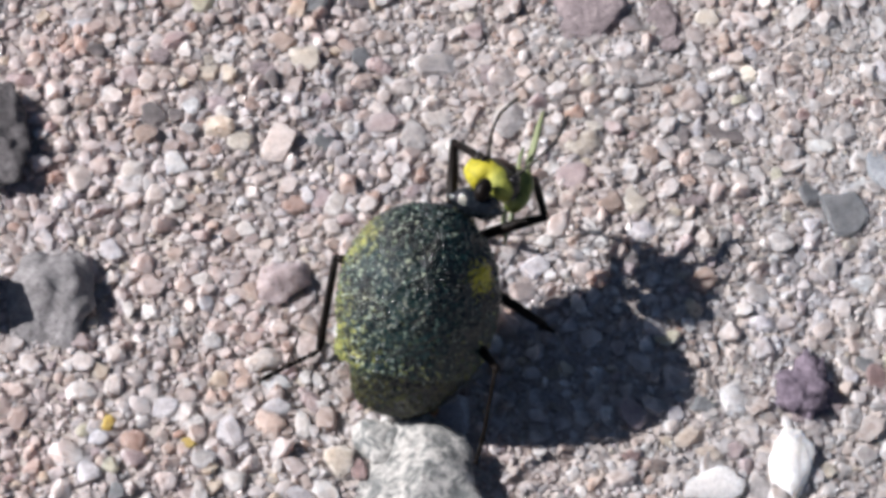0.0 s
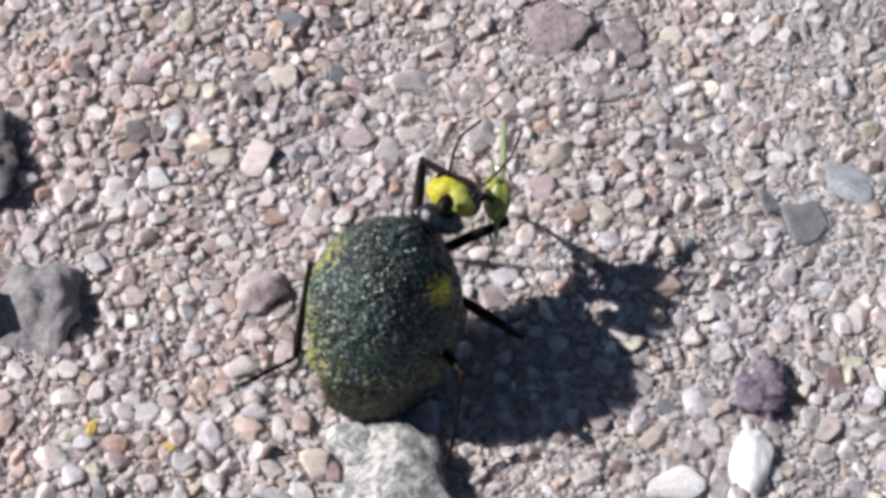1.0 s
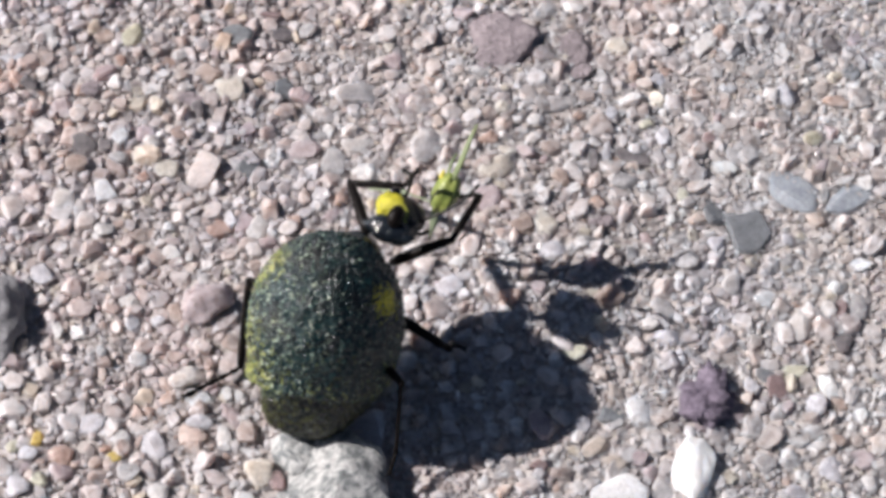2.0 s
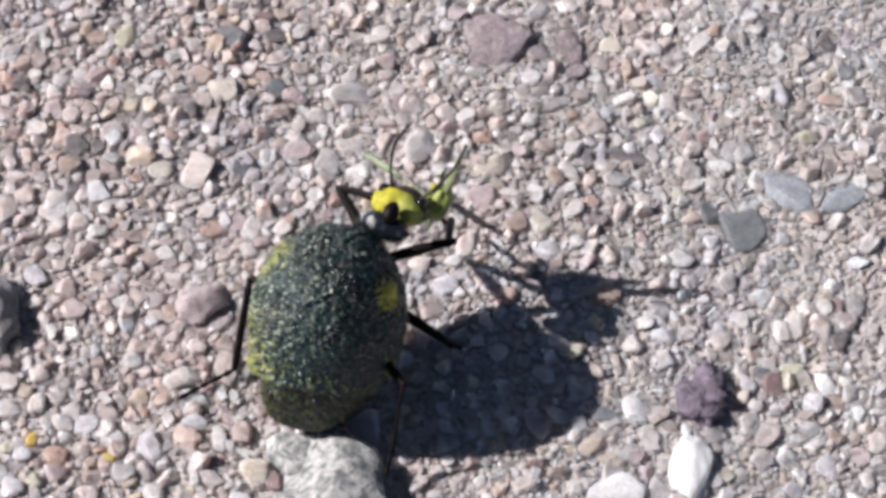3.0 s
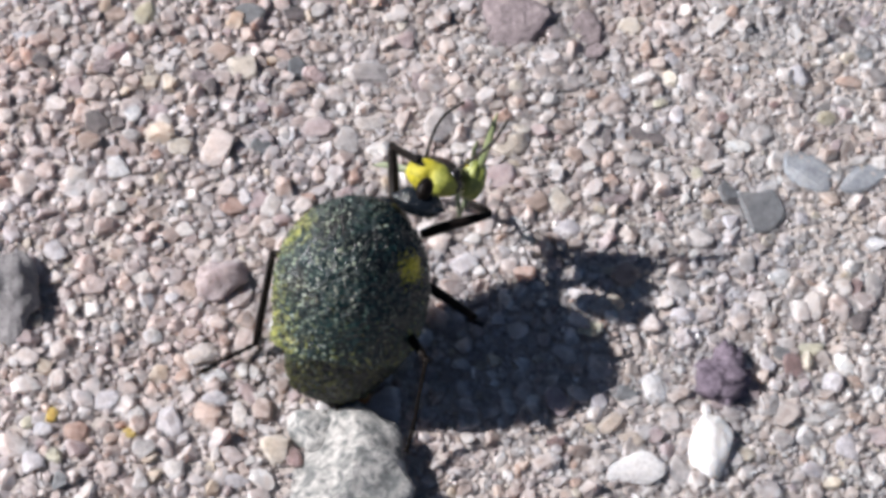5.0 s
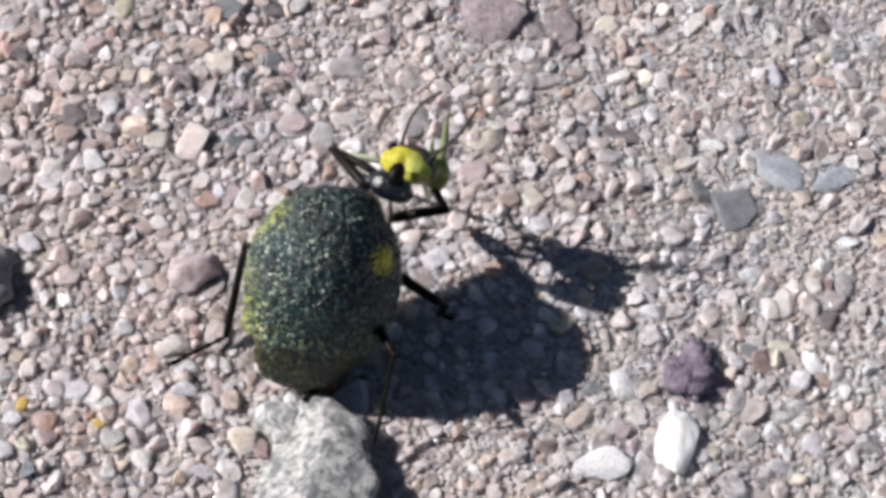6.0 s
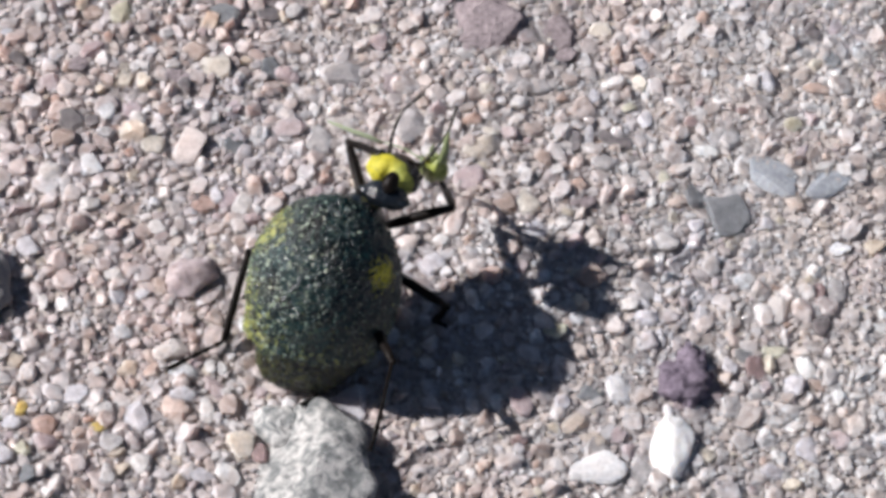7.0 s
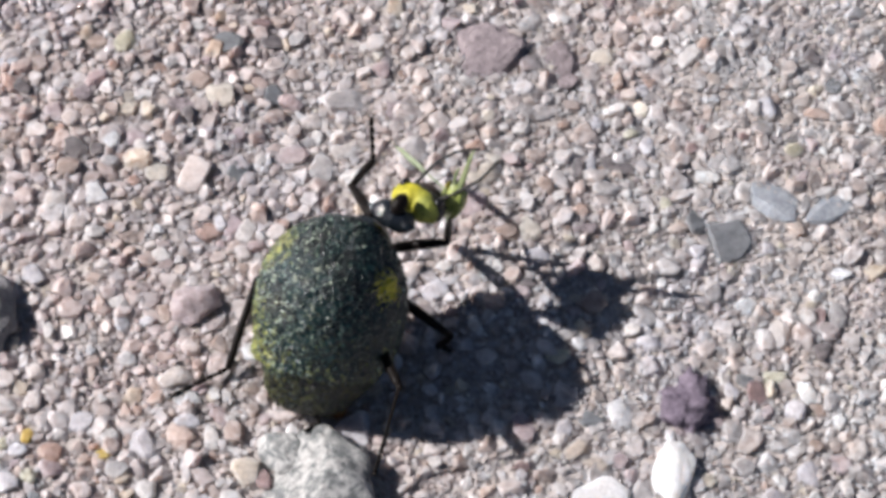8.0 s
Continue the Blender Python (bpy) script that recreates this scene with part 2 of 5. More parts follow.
STEM = plain("grey green stem", (0.16, 0.20, 0.12), (0.27, 0.31, 0.20), 0.6, 1.5)
PETAL = plain("yellow petal", (0.42, 0.36, 0.03), (0.6, 0.52, 0.06), 0.55)


# ---- mesh helpers (shapes in millimetres) ----
def mesh_of(name, verts, faces, mat, smooth=True):
    me = bpy.data.meshes.new(name)
    me.from_pydata([tuple(c * MM for c in v) for v in verts], [], faces)
    me.materials.append(mat)
    me.polygons.foreach_set("use_smooth", [smooth] * len(me.polygons))
    me.update()
    return me


def part(name, data, parent, label=""):
    ob = new(name, data)
    ob.parent = parent
    return tagged(ob, label)


def tube(points, radii, sides=10, flat=1.0):
    """Closed tube through points; flat squeezes it along its second axis."""
    verts, faces = [], []
    pts = [Vector(p) for p in points]
    for i, p in enumerate(pts):
        d = (pts[min(i + 1, len(pts) - 1)] - pts[max(i - 1, 0)]).normalized()
        side = d.cross(Vector((0, 0, 1)))
        side = side.normalized() if side.length > 1e-4 else Vector((1, 0, 0))
        up = side.cross(d)
        for k in range(sides):
            a = 2 * math.pi * k / sides
            verts.append(p + radii[i] * (math.cos(a) * side + math.sin(a) * flat * up))
    for i in range(len(pts) - 1):
        for k in range(sides):
            a, b = i * sides + k, i * sides + (k + 1) % sides
            faces.append((a, b, b + sides, a + sides))
    faces.append(tuple(range(sides))[::-1])
    faces.append(tuple((len(pts) - 1) * sides + k for k in range(sides)))
    return verts, faces


def joined(*pieces):
    verts, faces = [], []
    for v, f in pieces:
        base = len(verts)
        verts += [tuple(p) for p in v]
        faces += [tuple(base + i for i in q) for q in f]
    return verts, faces


def ball(centre, radii, rows=14, cols=20, shape=None):
    """Ellipsoid with poles on y; shape(unit vector) gives a factor on its radius."""
    verts, faces = [], []
    for i in range(rows + 1):
        th = math.pi * i / rows
        for k in range(cols):
            ph = 2 * math.pi * k / cols
            u = Vector((math.sin(th) * math.cos(ph), -math.cos(th), math.sin(th) * math.sin(ph)))
            s = shape(u) if shape else 1.0
            verts.append([centre[j] + radii[j] * u[j] * s for j in range(3)])
    for i in range(rows):
        for k in range(cols):
            a, b = i * cols + k, i * cols + (k + 1) % cols
            faces.append((a, a + cols, b + cols, b))
    return verts, faces


def icosphere(level):
    bm = bmesh.new()
    bmesh.ops.create_icosphere(bm, subdivisions=level, radius=1.0)
    v = np.array([p.co[:] for p in bm.verts])
    f = np.array([[q.index for q in p.verts] for p in bm.faces])
    bm.free()
    return v, f


# ---- ground ----
def swell(x, y):
    """Height of the sand in mm at a place in mm."""
    fade = max(0.0, 1.0 - math.hypot(x, y) / 120.0)
    return fade * (0.55 * noise.noise((x * 0.09, y * 0.09, 3.1)) + 0.22 * noise.noise((x * 0.31, y * 0.31, 7.7)))


def clump(x, y):
    """Grains lie in low heaps and hollows a few millimetres across."""
    return 0.16 * noise.noise((x * 0.42, y * 0.42, 11.9)) + 0.08 * noise.noise((x * 1.1, y * 1.1, 2.4))


def fill(x, y):
    """How high the fine sand stands between the coarse grains, in mm over swell()."""
    patch = noise.noise((x * 0.14, y * 0.14, 21.3)) + 0.6 * noise.noise((x * 0.45, y * 0.45, 5.3))
    return 0.05 + 0.05 * patch + 0.8 * clump(x, y) + 0.0022 * max(-25.0, min(25.0, x))


def ground():
    steps = sorted({*np.arange(-45, 46, 0.75).tolist(), *(s * d for s in (-1, 1) for d in (55, 70, 100, 160, 300, 800, 3000, 15000, 60000))})
    verts = [(x, y, swell(x, y) + fill(x, y) - 0.15) for y in steps for x in steps]
    n = len(steps)
    faces = [(j * n + i, j * n + i + 1, (j + 1) * n + i + 1, (j + 1) * n + i) for j in range(n - 1) for i in range(n - 1)]
    ob = new("ground", mesh_of("ground", verts, faces, SOIL))
    return tagged(ob, "pinkish beige coarse desert sand in full sun", "ground", "", "structure")


ground()
BIG = []     # places taken by stones: x, y, half sizes


def lump(seed, level=3, rough=0.16, flats=6, most=0.85):
    """Unit pebble: a sphere cut by a few flat faces and roughened."""
    rng = np.random.RandomState(seed)
    v, f = icosphere(level)
    v = v / np.linalg.norm(v, axis=1)[:, None]
    for _ in range(flats):
        d = rng.normal(size=3)
        d /= np.linalg.norm(d)
        over = np.maximum(v @ d - rng.uniform(0.5, most), 0)
        v = v - over[:, None] * d * 0.92
    off = rng.uniform(0, 50, 3)
    for i, p in enumerate(v):
        q = Vector(p)
        v[i] = p * (1 + rough * noise.noise(q * 1.3 + Vector(off)) + 0.4 * rough * noise.noise(q * 3.7 + Vector(off)))
    return v, f


def grain_form(seed, level):
    """Unit grain: a broken crystal with a broad, slightly slanting top and worn corners."""
    rng = np.random.RandomState(seed)
    v, f = icosphere(level)
    v = v / np.linalg.norm(v, axis=1)[:, None]
    top = np.array((rng.normal(0, 0.16), rng.normal(0, 0.16), 1.0))
    cuts = [(top, rng.uniform(0.40, 0.6))]
    for _ in range(7):                                  # steep sides
        a = rng.uniform(0, 6.3)
        cuts.append((np.array((math.cos(a), math.sin(a), rng.uniform(-0.2, 0.6))), rng.uniform(0.5, 0.8)))
    for _ in range(4):
        cuts.append((rng.normal(size=3), rng.uniform(0.55, 0.85)))
    for d, reach in cuts:
        d = d / np.linalg.norm(d)
        v = v - np.maximum(v @ d - reach, 0)[:, None] * d * 0.98
    return v * 1.2 * (1 + 0.05 * rng.normal(size=len(v)))[:, None], f


PEBBLE_LABEL = {
    "white": "off-white rounded pebble lying in the sand", "chalk": "broad chalky white pebble lying in the sand", "quartz": "bright translucent quartz grain glinting in the sun",
    "milky": "large milky white pebble with a chipped face", "lilac": "pale lilac-grey pebble lying in the sand",
    "grey": "light grey worn pebble in the sand", "slate": "blue-grey smooth flat pebble in the sand",
    "dark": "dark grey pebble half sunk in sand", "purple": "dark purple porous pebble half sunk in sand",
    "violet": "dark violet porous pebble in the sand", "pink": "pale pink feldspar pebble in the sand", "rose": "dull rose-pink pebble in the sand",
    "beige": "beige rounded pebble in the sand", "tan": "tan smooth oval pebble in the sand",
    "brown": "pinkish brown pebble half sunk in sand", "red": "dark red-brown small pebble in the sand",
    "ochre": "yellowish ochre small pebble in the sand", "orange": "small orange stone grain in the sand",
    "ash": "pale blue-grey flat long pebble in the sand", "mauve": "dull mauve-brown lumpy pebble standing in the sand"}
made = [0]


def pebble(x, y, w, d, turn, colour, tall=0.45):
    """A pebble w by d mm across, sunk to about its waist."""
    made[0] += 1
    rng = random.Random(made[0])
    crags = {"violet": 0.34, "purple": 0.20, "mauve": 0.10}
    craggy = colour in crags
    v, f = lump(100 + made[0], 4 if max(w, d) > 1.6 else 3, 1.2 * crags.get(colour, 0.11), 6 if colour == "slate" else 10, 0.9 if craggy or colour == "slate" else 0.8)
    if colour == "milky":                              # a broken block with upright sides
        v = np.sign(v) * np.abs(v) ** 0.72 * 0.9
        v = np.array([p * (1 + 0.22 * noise.noise(Vector(p) * 1.7 + Vector((4.2, 0, 0))) + 0.07 * noise.noise(Vector(p) * 5.0)) for p in v])
    if craggy:
        v = np.array([p * (1 + crags[colour] * noise.noise(Vector(p) * 3.4 + Vector((made[0], 0, 0))) + 0.45 * crags[colour] * noise.noise(Vector(p) * 8.0)) for p in v])
    else:
        slant = np.array((rng.gauss(0, 0.14), rng.gauss(0, 0.14), 1.0))
        v = v - np.maximum(v @ slant - (0.78 if colour == "milky" else 0.55), 0)[:, None] * slant * 0.93
    h = tall * min(w, d) * (0.42 if colour == "purple" else 0.55 if colour in ("slate", "dark") else 0.72)
    v = v * np.array([w / 2, d / 2, h * 0.75]) * (1.04 if colour == "milky" else 1.16)
    ob = new("pebble", mesh_of("pebble", v.tolist(), [tuple(q) for q in f.tolist()], STONE[colour], craggy))
    lean = 3 if max(w, d) > 2.6 else 12
    ob.matrix_world = pose(x * MM, y * MM, (swell(x, y) + 0.02 * h + (0.12 if max(w, d) < 1.3 else 0.0)) * MM, rng.uniform(-lean, lean), rng.uniform(-lean, lean), turn)
    tagged(ob, PEBBLE_LABEL[colour], "pebble", "pebbles in the sand")
    BIG.append((x, y, w / 2, d / 2, radians(turn)))
    return ob


def stone(x, y, z, w, d, h, turn, colour, seed, label, rough=0.2, flats=7):
    v, f = lump(seed, 5, rough, flats)
    v = v * np.array([w / 2, d / 2, h])
    ob = new("stone", mesh_of("stone", v.tolist(), [tuple(q) for q in f.tolist()], STONE[colour]))
    ob.matrix_world = pose(x * MM, y * MM, z * MM, 0, 0, turn)
    BIG.append((x, y, w / 2, d / 2, radians(turn)))
    return tagged(ob, label, "stone")


stone(-5.3, -15.5, 0.0, 9.0, 9.0, 2.2, 14, "granite", 11, "grey and white mottled stone under the beetle's tail", 0.2, 5)
stone(-7.2, -11.9, 0.1, 3.2, 2.4, 0.8, -12, "granite", 31, "small pale stone beside the mottled stone", 0.25, 8)
stone(-23.6, -4.6, 0.0, 4.0, 6.4, 1.4, 4, "basalt", 22, "rough dark grey stone with a pale worn face", 0.3, 4)
stone(-28.2, -3.7, 0.4, 3.2, 4.6, 3.9, 0, "basalt", 13, "rounded dark stone casting a hard shadow")
stone(-27.4, 5.5, 0.1, 4.4, 5.6, 1.1, 20, "gabbro", 14, "dark grey rough stone lying in the sand", 0.4, 5)
pebble(-17.1, 14.2, 1.49, 1.49, 0, "ochre")
pebble(-18.7, 14.2, 1.55, 1.06, 10, "brown")
pebble(-21.5, 13.8, 0.71, 0.79, 0, "white")
pebble(-21.8, 14.4, 1.34, 1.26, 0, "grey")
pebble(-22.5, 11.0, 1.19, 0.83, -20, "dark")
pebble(-13.1, 15.4, 0.89, 0.46, -30, "white")
pebble(-11.4, 14.2, 1.67, 1.39, 0, "slate")
pebble(-9.5, 15.8, 1.13, 0.73, 0, "red")
pebble(-8.8, 14.6, 1.13, 1.32, 0, "dark")
pebble(-7.5, 14.7, 1.07, 0.93, 0, "grey")
pebble(-11.5, 10.6, 1.85, 1.65, 0, "beige")
pebble(-12.6, 11.6, 1.73, 1.19, 0, "brown")
pebble(-8.4, 10.8, 1.25, 1.72, 10, "slate")
pebble(-13.6, 9.9, 1.43, 1.19, 0, "purple")
pebble(-12.7, 5.3, 2.08, 2.05, -20, "pink")
pebble(-17.4, 7.5, 0.95, 1.06, 0, "quartz")
pebble(-19.3, 6.9, 1.61, 1.39, 0, "dark")
pebble(-18.1, 6.9, 0.95, 0.99, 0, "dark")
pebble(-18.0, 4.2, 1.43, 1.79, 20, "quartz")
pebble(-20.0, 3.6, 1.43, 1.46, 0, "white")
pebble(-18.9, 2.0, 1.25, 1.19, 0, "pink")
pebble(-23.0, 3.1, 1.37, 1.98, 0, "pink")
pebble(-20.8, 9.5, 1.31, 1.19, 0, "rose")
pebble(-4.4, 10.4, 2.44, 1.79, 0, "grey")
pebble(-1.8, 9.9, 1.07, 1.52, 0, "purple")
pebble(-0.9, 6.9, 1.85, 2.05, 0, "grey")
pebble(-7.4, 6.7, 1.85, 1.19, 0, "rose")
pebble(-7.6, 7.7, 0.95, 0.99, 0, "pink")
pebble(-6.1, 8.1, 0.65, 1.12, 0, "white")
pebble(-5.7, 6.0, 1.55, 1.98, 10, "grey")
pebble(-4.5, 7.1, 1.85, 0.99, 10, "white")
pebble(-9.1, 6.4, 0.77, 0.79, 0, "white")
pebble(-11.5, 7.2, 0.65, 0.66, 0, "white")
pebble(-15.6, 7.1, 0.83, 0.99, 0, "white")
pebble(-6.4, 9.1, 1.25, 0.93, 0, "pink")
pebble(-9.6, 1.6, 1.25, 1.52, 0, "white")
pebble(3.2, 13.9, 3.87, 3.44, 10, "purple", 0.45)
pebble(7.4, 13.3, 1.85, 1.98, 0, "purple")
pebble(7.8, 11.9, 1.19, 0.99, 30, "purple")
pebble(8.8, 11.6, 1.25, 1.52, 0, "grey")
pebble(11.9, 11.3, 0.89, 1.32, -10, "lilac")
pebble(14.8, 14.0, 1.01, 2.38, -25, "white")
pebble(15.9, 10.7, 0.51, 0.56, 0, "quartz")
pebble(18.8, 10.2, 1.07, 1.19, 0, "lilac")
pebble(22.6, 11.9, 0.89, 1.39, 0, "slate")
pebble(9.0, 6.5, 0.65, 2.05, -15, "lilac")
pebble(10.4, 6.3, 1.96, 1.12, -25, "dark")
pebble(8.3, 6.1, 0.77, 1.19, 0, "dark")
pebble(12.1, 7.6, 0.89, 1.19, 0, "lilac")
pebble(11.2, 8.4, 0.95, 0.60, 0, "ochre")
pebble(9.8, 4.9, 1.37, 1.19, 0, "grey")
pebble(14.5, 7.4, 0.77, 0.66, 0, "red")
pebble(16.0, 6.5, 1.25, 1.52, 0, "grey")
pebble(16.3, 1.7, 2.45, 2.60, 20, "slate", 0.42)
pebble(14.8, 2.8, 1.25, 1.72, 0, "slate")
pebble(14.7, 0.9, 1.07, 1.12, 0, "lilac")
pebble(19.0, 4.0, 3.10, 1.90, -35, "ash", 0.30)
pebble(21.9, 3.7, 2.90, 1.50, 30, "ash", 0.30)
pebble(21.6, 4.7, 1.37, 0.50, 15, "white")
pebble(7.6, 0.8, 0.89, 0.86, 0, "white")
pebble(2.5, 3.6, 1.49, 1.52, 20, "rose")
pebble(3.1, 5.4, 1.85, 1.59, 0, "beige")
pebble(4.4, 1.8, 1.25, 1.32, 0, "brown")
pebble(5.7, 2.0, 1.25, 1.65, 0, "beige")
pebble(13.0, 3.8, 0.60, 1.06, 0, "ochre")
pebble(6.0, 0.3, 1.55, 1.19, 0, "lilac")
pebble(8.7, 2.2, 1.31, 0.99, 30, "purple")
pebble(-12.2, -2.9, 2.74, 2.45, -15, "mauve", 0.6)
pebble(-9.0, -5.8, 1.07, 1.52, 15, "quartz")
pebble(-16.3, -2.9, 1.55, 0.93, 0, "white")
pebble(-12.8, -7.3, 1.85, 1.65, 10, "white", 0.60)
pebble(-12.1, -8.6, 1.49, 1.32, -10, "quartz")
pebble(-10.8, -10.9, 1.07, 1.39, 10, "white")
pebble(-17.7, -10.2, 1.55, 1.32, 10, "lilac")
pebble(-16.2, -12.0, 0.86, 0.78, 0, "orange", 0.6)
pebble(-20.0, -13.4, 0.83, 0.99, 0, "ochre")
pebble(-20.3, -11.0, 0.80, 0.90, 0, "orange", 0.6)
pebble(-9.0, -12.8, 1.85, 1.85, 0, "beige", 0.60)
pebble(-7.9, -13.3, 0.89, 1.19, 20, "red")
pebble(-18.9, -13.0, 1.13, 1.12, 0, "rose")
pebble(-3.4, -10.3, 2.74, 1.92, -20, "lilac", 0.50)
pebble(8.3, -5.1, 0.83, 0.99, 0, "quartz")
pebble(7.1, -5.9, 1.25, 0.99, 0, "ochre")
pebble(11.0, -4.1, 0.89, 1.06, 0, "white")
pebble(11.8, -3.1, 1.25, 1.39, 0, "grey")
pebble(11.9, -4.9, 1.25, 1.19, 0, "lilac")
pebble(18.9, -4.3, 1.37, 1.52, 0, "white", 0.60)
pebble(13.8, -8.8, 2.30, 3.20, -18, "violet", 0.60)
pebble(13.7, -10.1, 1.19, 1.19, 0, "purple")
pebble(12.8, -12.6, 2.50, 4.37, -8, "milky", 0.60)
pebble(9.0, -14.1, 2.98, 1.92, 12, "chalk", 0.50)
pebble(7.9, -11.4, 1.55, 1.19, 25, "tan")
pebble(9.1, -12.2, 1.55, 0.99, 0, "tan")
pebble(18.4, -6.8, 1.37, 1.06, 20, "ochre")
pebble(17.5, -7.9, 1.25, 1.39, 0, "red")
pebble(21.0, -3.2, 0.95, 1.32, 0, "red")
pebble(22.1, -3.1, 1.07, 1.52, 0, "grey")
pebble(22.3, -0.4, 1.25, 0.86, 0, "quartz")
pebble(21.0, -5.4, 1.13, 1.19, 0, "dark")
pebble(15.0, -5.1, 1.07, 1.19, 0, "pink")
pebble(15.5, -1.7, 1.07, 1.19, 0, "grey")
pebble(10.2, -9.3, 1.43, 2.05, 0, "quartz")
pebble(20.0, -12.6, 1.25, 1.59, 0, "lilac")
pebble(21.8, -13.3, 0.77, 1.19, 0, "white")
pebble(18.1, -13.8, 1.37, 1.19, 0, "lilac")
pebble(5.2, -10.2, 1.37, 1.72, 0, "rose")
pebble(5.1, -12.6, 0.95, 0.66, 0, "red")
pebble(0.5, -1.8, 1.37, 1.72, -10, "lilac")
pebble(-0.7, -0.5, 1.19, 1.19, 0, "pink")
pebble(15.1, -9.4, 1.07, 1.19, 0, "purple")
pebble(16.6, -12.2, 1.07, 0.99, 0, "grey")
pebble(-13.9, -14.1, 1.19, 0.99, 0, "white")
pebble(-15.5, -13.0, 1.19, 1.06, 0, "grey")
pebble(-22.2, -2.2, 0.89, 1.32, 0, "rose")
pebble(-1.9, -0.8, 0.89, 1.32, 0, "pink")
pebble(19.4, -8.9, 1.19, 1.12, 0, "lilac")
pebble(13.1, -0.1, 1.19, 1.12, 0, "grey")
pebble(5.1, 8.5, 1.07, 0.86, 0, "white")
pebble(-2.6, 12.7, 1.19, 1.12, 0, "rose")
pebble(6.5, 4.9, 1.01, 0.99, 0, "brown")
pebble(-15.5, -6.3, 1.01, 0.86, 0, "quartz")
pebble(5.6, -1.4, 0.95, 0.90, 10, "dark")
pebble(-23.7, 12.8, 1.41, 0.77, 17, "lilac")
pebble(-14.4, 12.8, 0.94, 0.70, -1, "grey")
pebble(-3.6, 14.1, 0.62, 0.57, -22, "white")
pebble(-2.8, 13.6, 0.75, 0.76, -17, "beige")
pebble(-19.1, 10.5, 0.93, 1.11, -25, "purple")
pebble(-20.7, 10.7, 0.56, 0.57, -4, "white")
pebble(-19.6, 9.0, 1.08, 1.20, -6, "pink")
pebble(-13.2, 9.2, 0.77, 0.88, -15, "dark")
pebble(-15.9, 10.3, 0.43, 0.44, 18, "white")
pebble(-10.2, 10.0, 0.62, 0.50, 16, "white")
pebble(-10.7, 7.7, 0.49, 0.44, -15, "white")
pebble(-10.3, 5.5, 1.03, 1.36, -4, "slate")
pebble(-14.7, 5.5, 1.21, 1.55, 13, "beige")
pebble(-17.3, 6.1, 1.10, 0.75, 7, "grey")
pebble(-19.6, 5.7, 1.22, 1.12, -5, "brown")
pebble(-24.2, 7.3, 0.86, 0.94, 19, "pink")
pebble(-17.8, 1.6, 0.96, 0.92, 4, "white")
pebble(-14.4, 1.8, 0.66, 0.73, 14, "quartz")
pebble(-11.0, 2.1, 0.66, 1.16, -11, "lilac")
pebble(-14.0, 0.2, 1.07, 0.85, 1, "white")
pebble(-13.2, -0.1, 0.48, 0.55, -8, "white")
pebble(-9.7, 0.4, 1.07, 0.91, 1, "pink")
pebble(-8.1, 1.6, 1.07, 0.91, -3, "pink")
pebble(16.1, 13.1, 0.88, 0.83, -23, "grey")
pebble(9.9, 13.4, 1.50, 1.40, -23, "beige")
pebble(15.5, 10.7, 0.50, 0.51, -24, "quartz")
pebble(7.3, 4.1, 0.84, 0.68, 1, "white")
pebble(20.5, 5.4, 0.61, 1.18, -20, "rose")
pebble(18.5, 1.1, 0.66, 0.74, 15, "lilac")
pebble(21.5, 1.0, 0.72, 0.68, 21, "tan")
pebble(17.5, 8.2, 0.99, 0.50, 8, "red")
pebble(21.6, 13.9, 0.95, 1.22, 4, "dark")
pebble(20.2, 7.3, 1.23, 0.88, 17, "ochre")
pebble(0.4, 5.2, 1.09, 0.92, -1, "white")
pebble(3.7, 6.5, 1.03, 0.62, -18, "beige")
pebble(3.3, 9.3, 0.92, 0.81, 18, "beige")
pebble(1.5, 9.6, 0.61, 0.75, 8, "tan")
pebble(9.3, 9.1, 0.74, 0.88, -10, "lilac")
pebble(-13.7, -3.3, 1.06, 1.44, 23, "brown")
pebble(-10.8, -8.3, 0.75, 0.76, 12, "white")
pebble(-10.1, -8.4, 0.69, 0.71, -5, "white")
pebble(-12.1, -10.1, 1.26, 0.88, 5, "lilac")
pebble(-14.3, -11.4, 1.66, 1.52, 24, "lilac")
pebble(-16.1, -10.9, 0.92, 0.88, -4, "white")
pebble(-21.4, -11.5, 0.86, 0.76, -11, "ochre")
pebble(-20.8, -11.9, 1.03, 0.88, 3, "lilac")
pebble(-21.1, -13.8, 1.25, 1.11, -25, "lilac")
pebble(-19.6, -14.9, 0.96, 0.98, -25, "slate")
pebble(-15.6, -14.8, 0.79, 1.27, 16, "grey")
pebble(-10.8, -14.8, 1.41, 0.98, -7, "lilac")
pebble(-11.9, -13.3, 0.51, 0.81, 12, "white")
pebble(-10.2, -13.6, 0.62, 0.81, -18, "white")
pebble(-21.3, -9.3, 0.41, 0.41, 12, "white")
pebble(-19.8, -4.6, 0.65, 1.08, 21, "white")
pebble(-17.5, -5.8, 0.53, 0.66, 8, "quartz")
pebble(-15.9, -4.2, 0.70, 1.38, 24, "lilac")
pebble(-14.6, -4.0, 0.88, 0.78, -24, "lilac")
pebble(-13.2, -4.5, 0.70, 0.54, -4, "white")
pebble(-21.9, -7.7, 1.28, 1.07, -15, "pink")
pebble(-20.3, -7.2, 1.05, 1.01, 18, "pink")
pebble(-16.6, -8.7, 0.64, 0.65, 11, "white")
pebble(-9.9, -9.8, 0.57, 0.70, 10, "white")
pebble(-20.9, -1.2, 1.49, 1.21, 2, "lilac")
pebble(7.6, -4.6, 1.17, 1.31, -9, "grey")
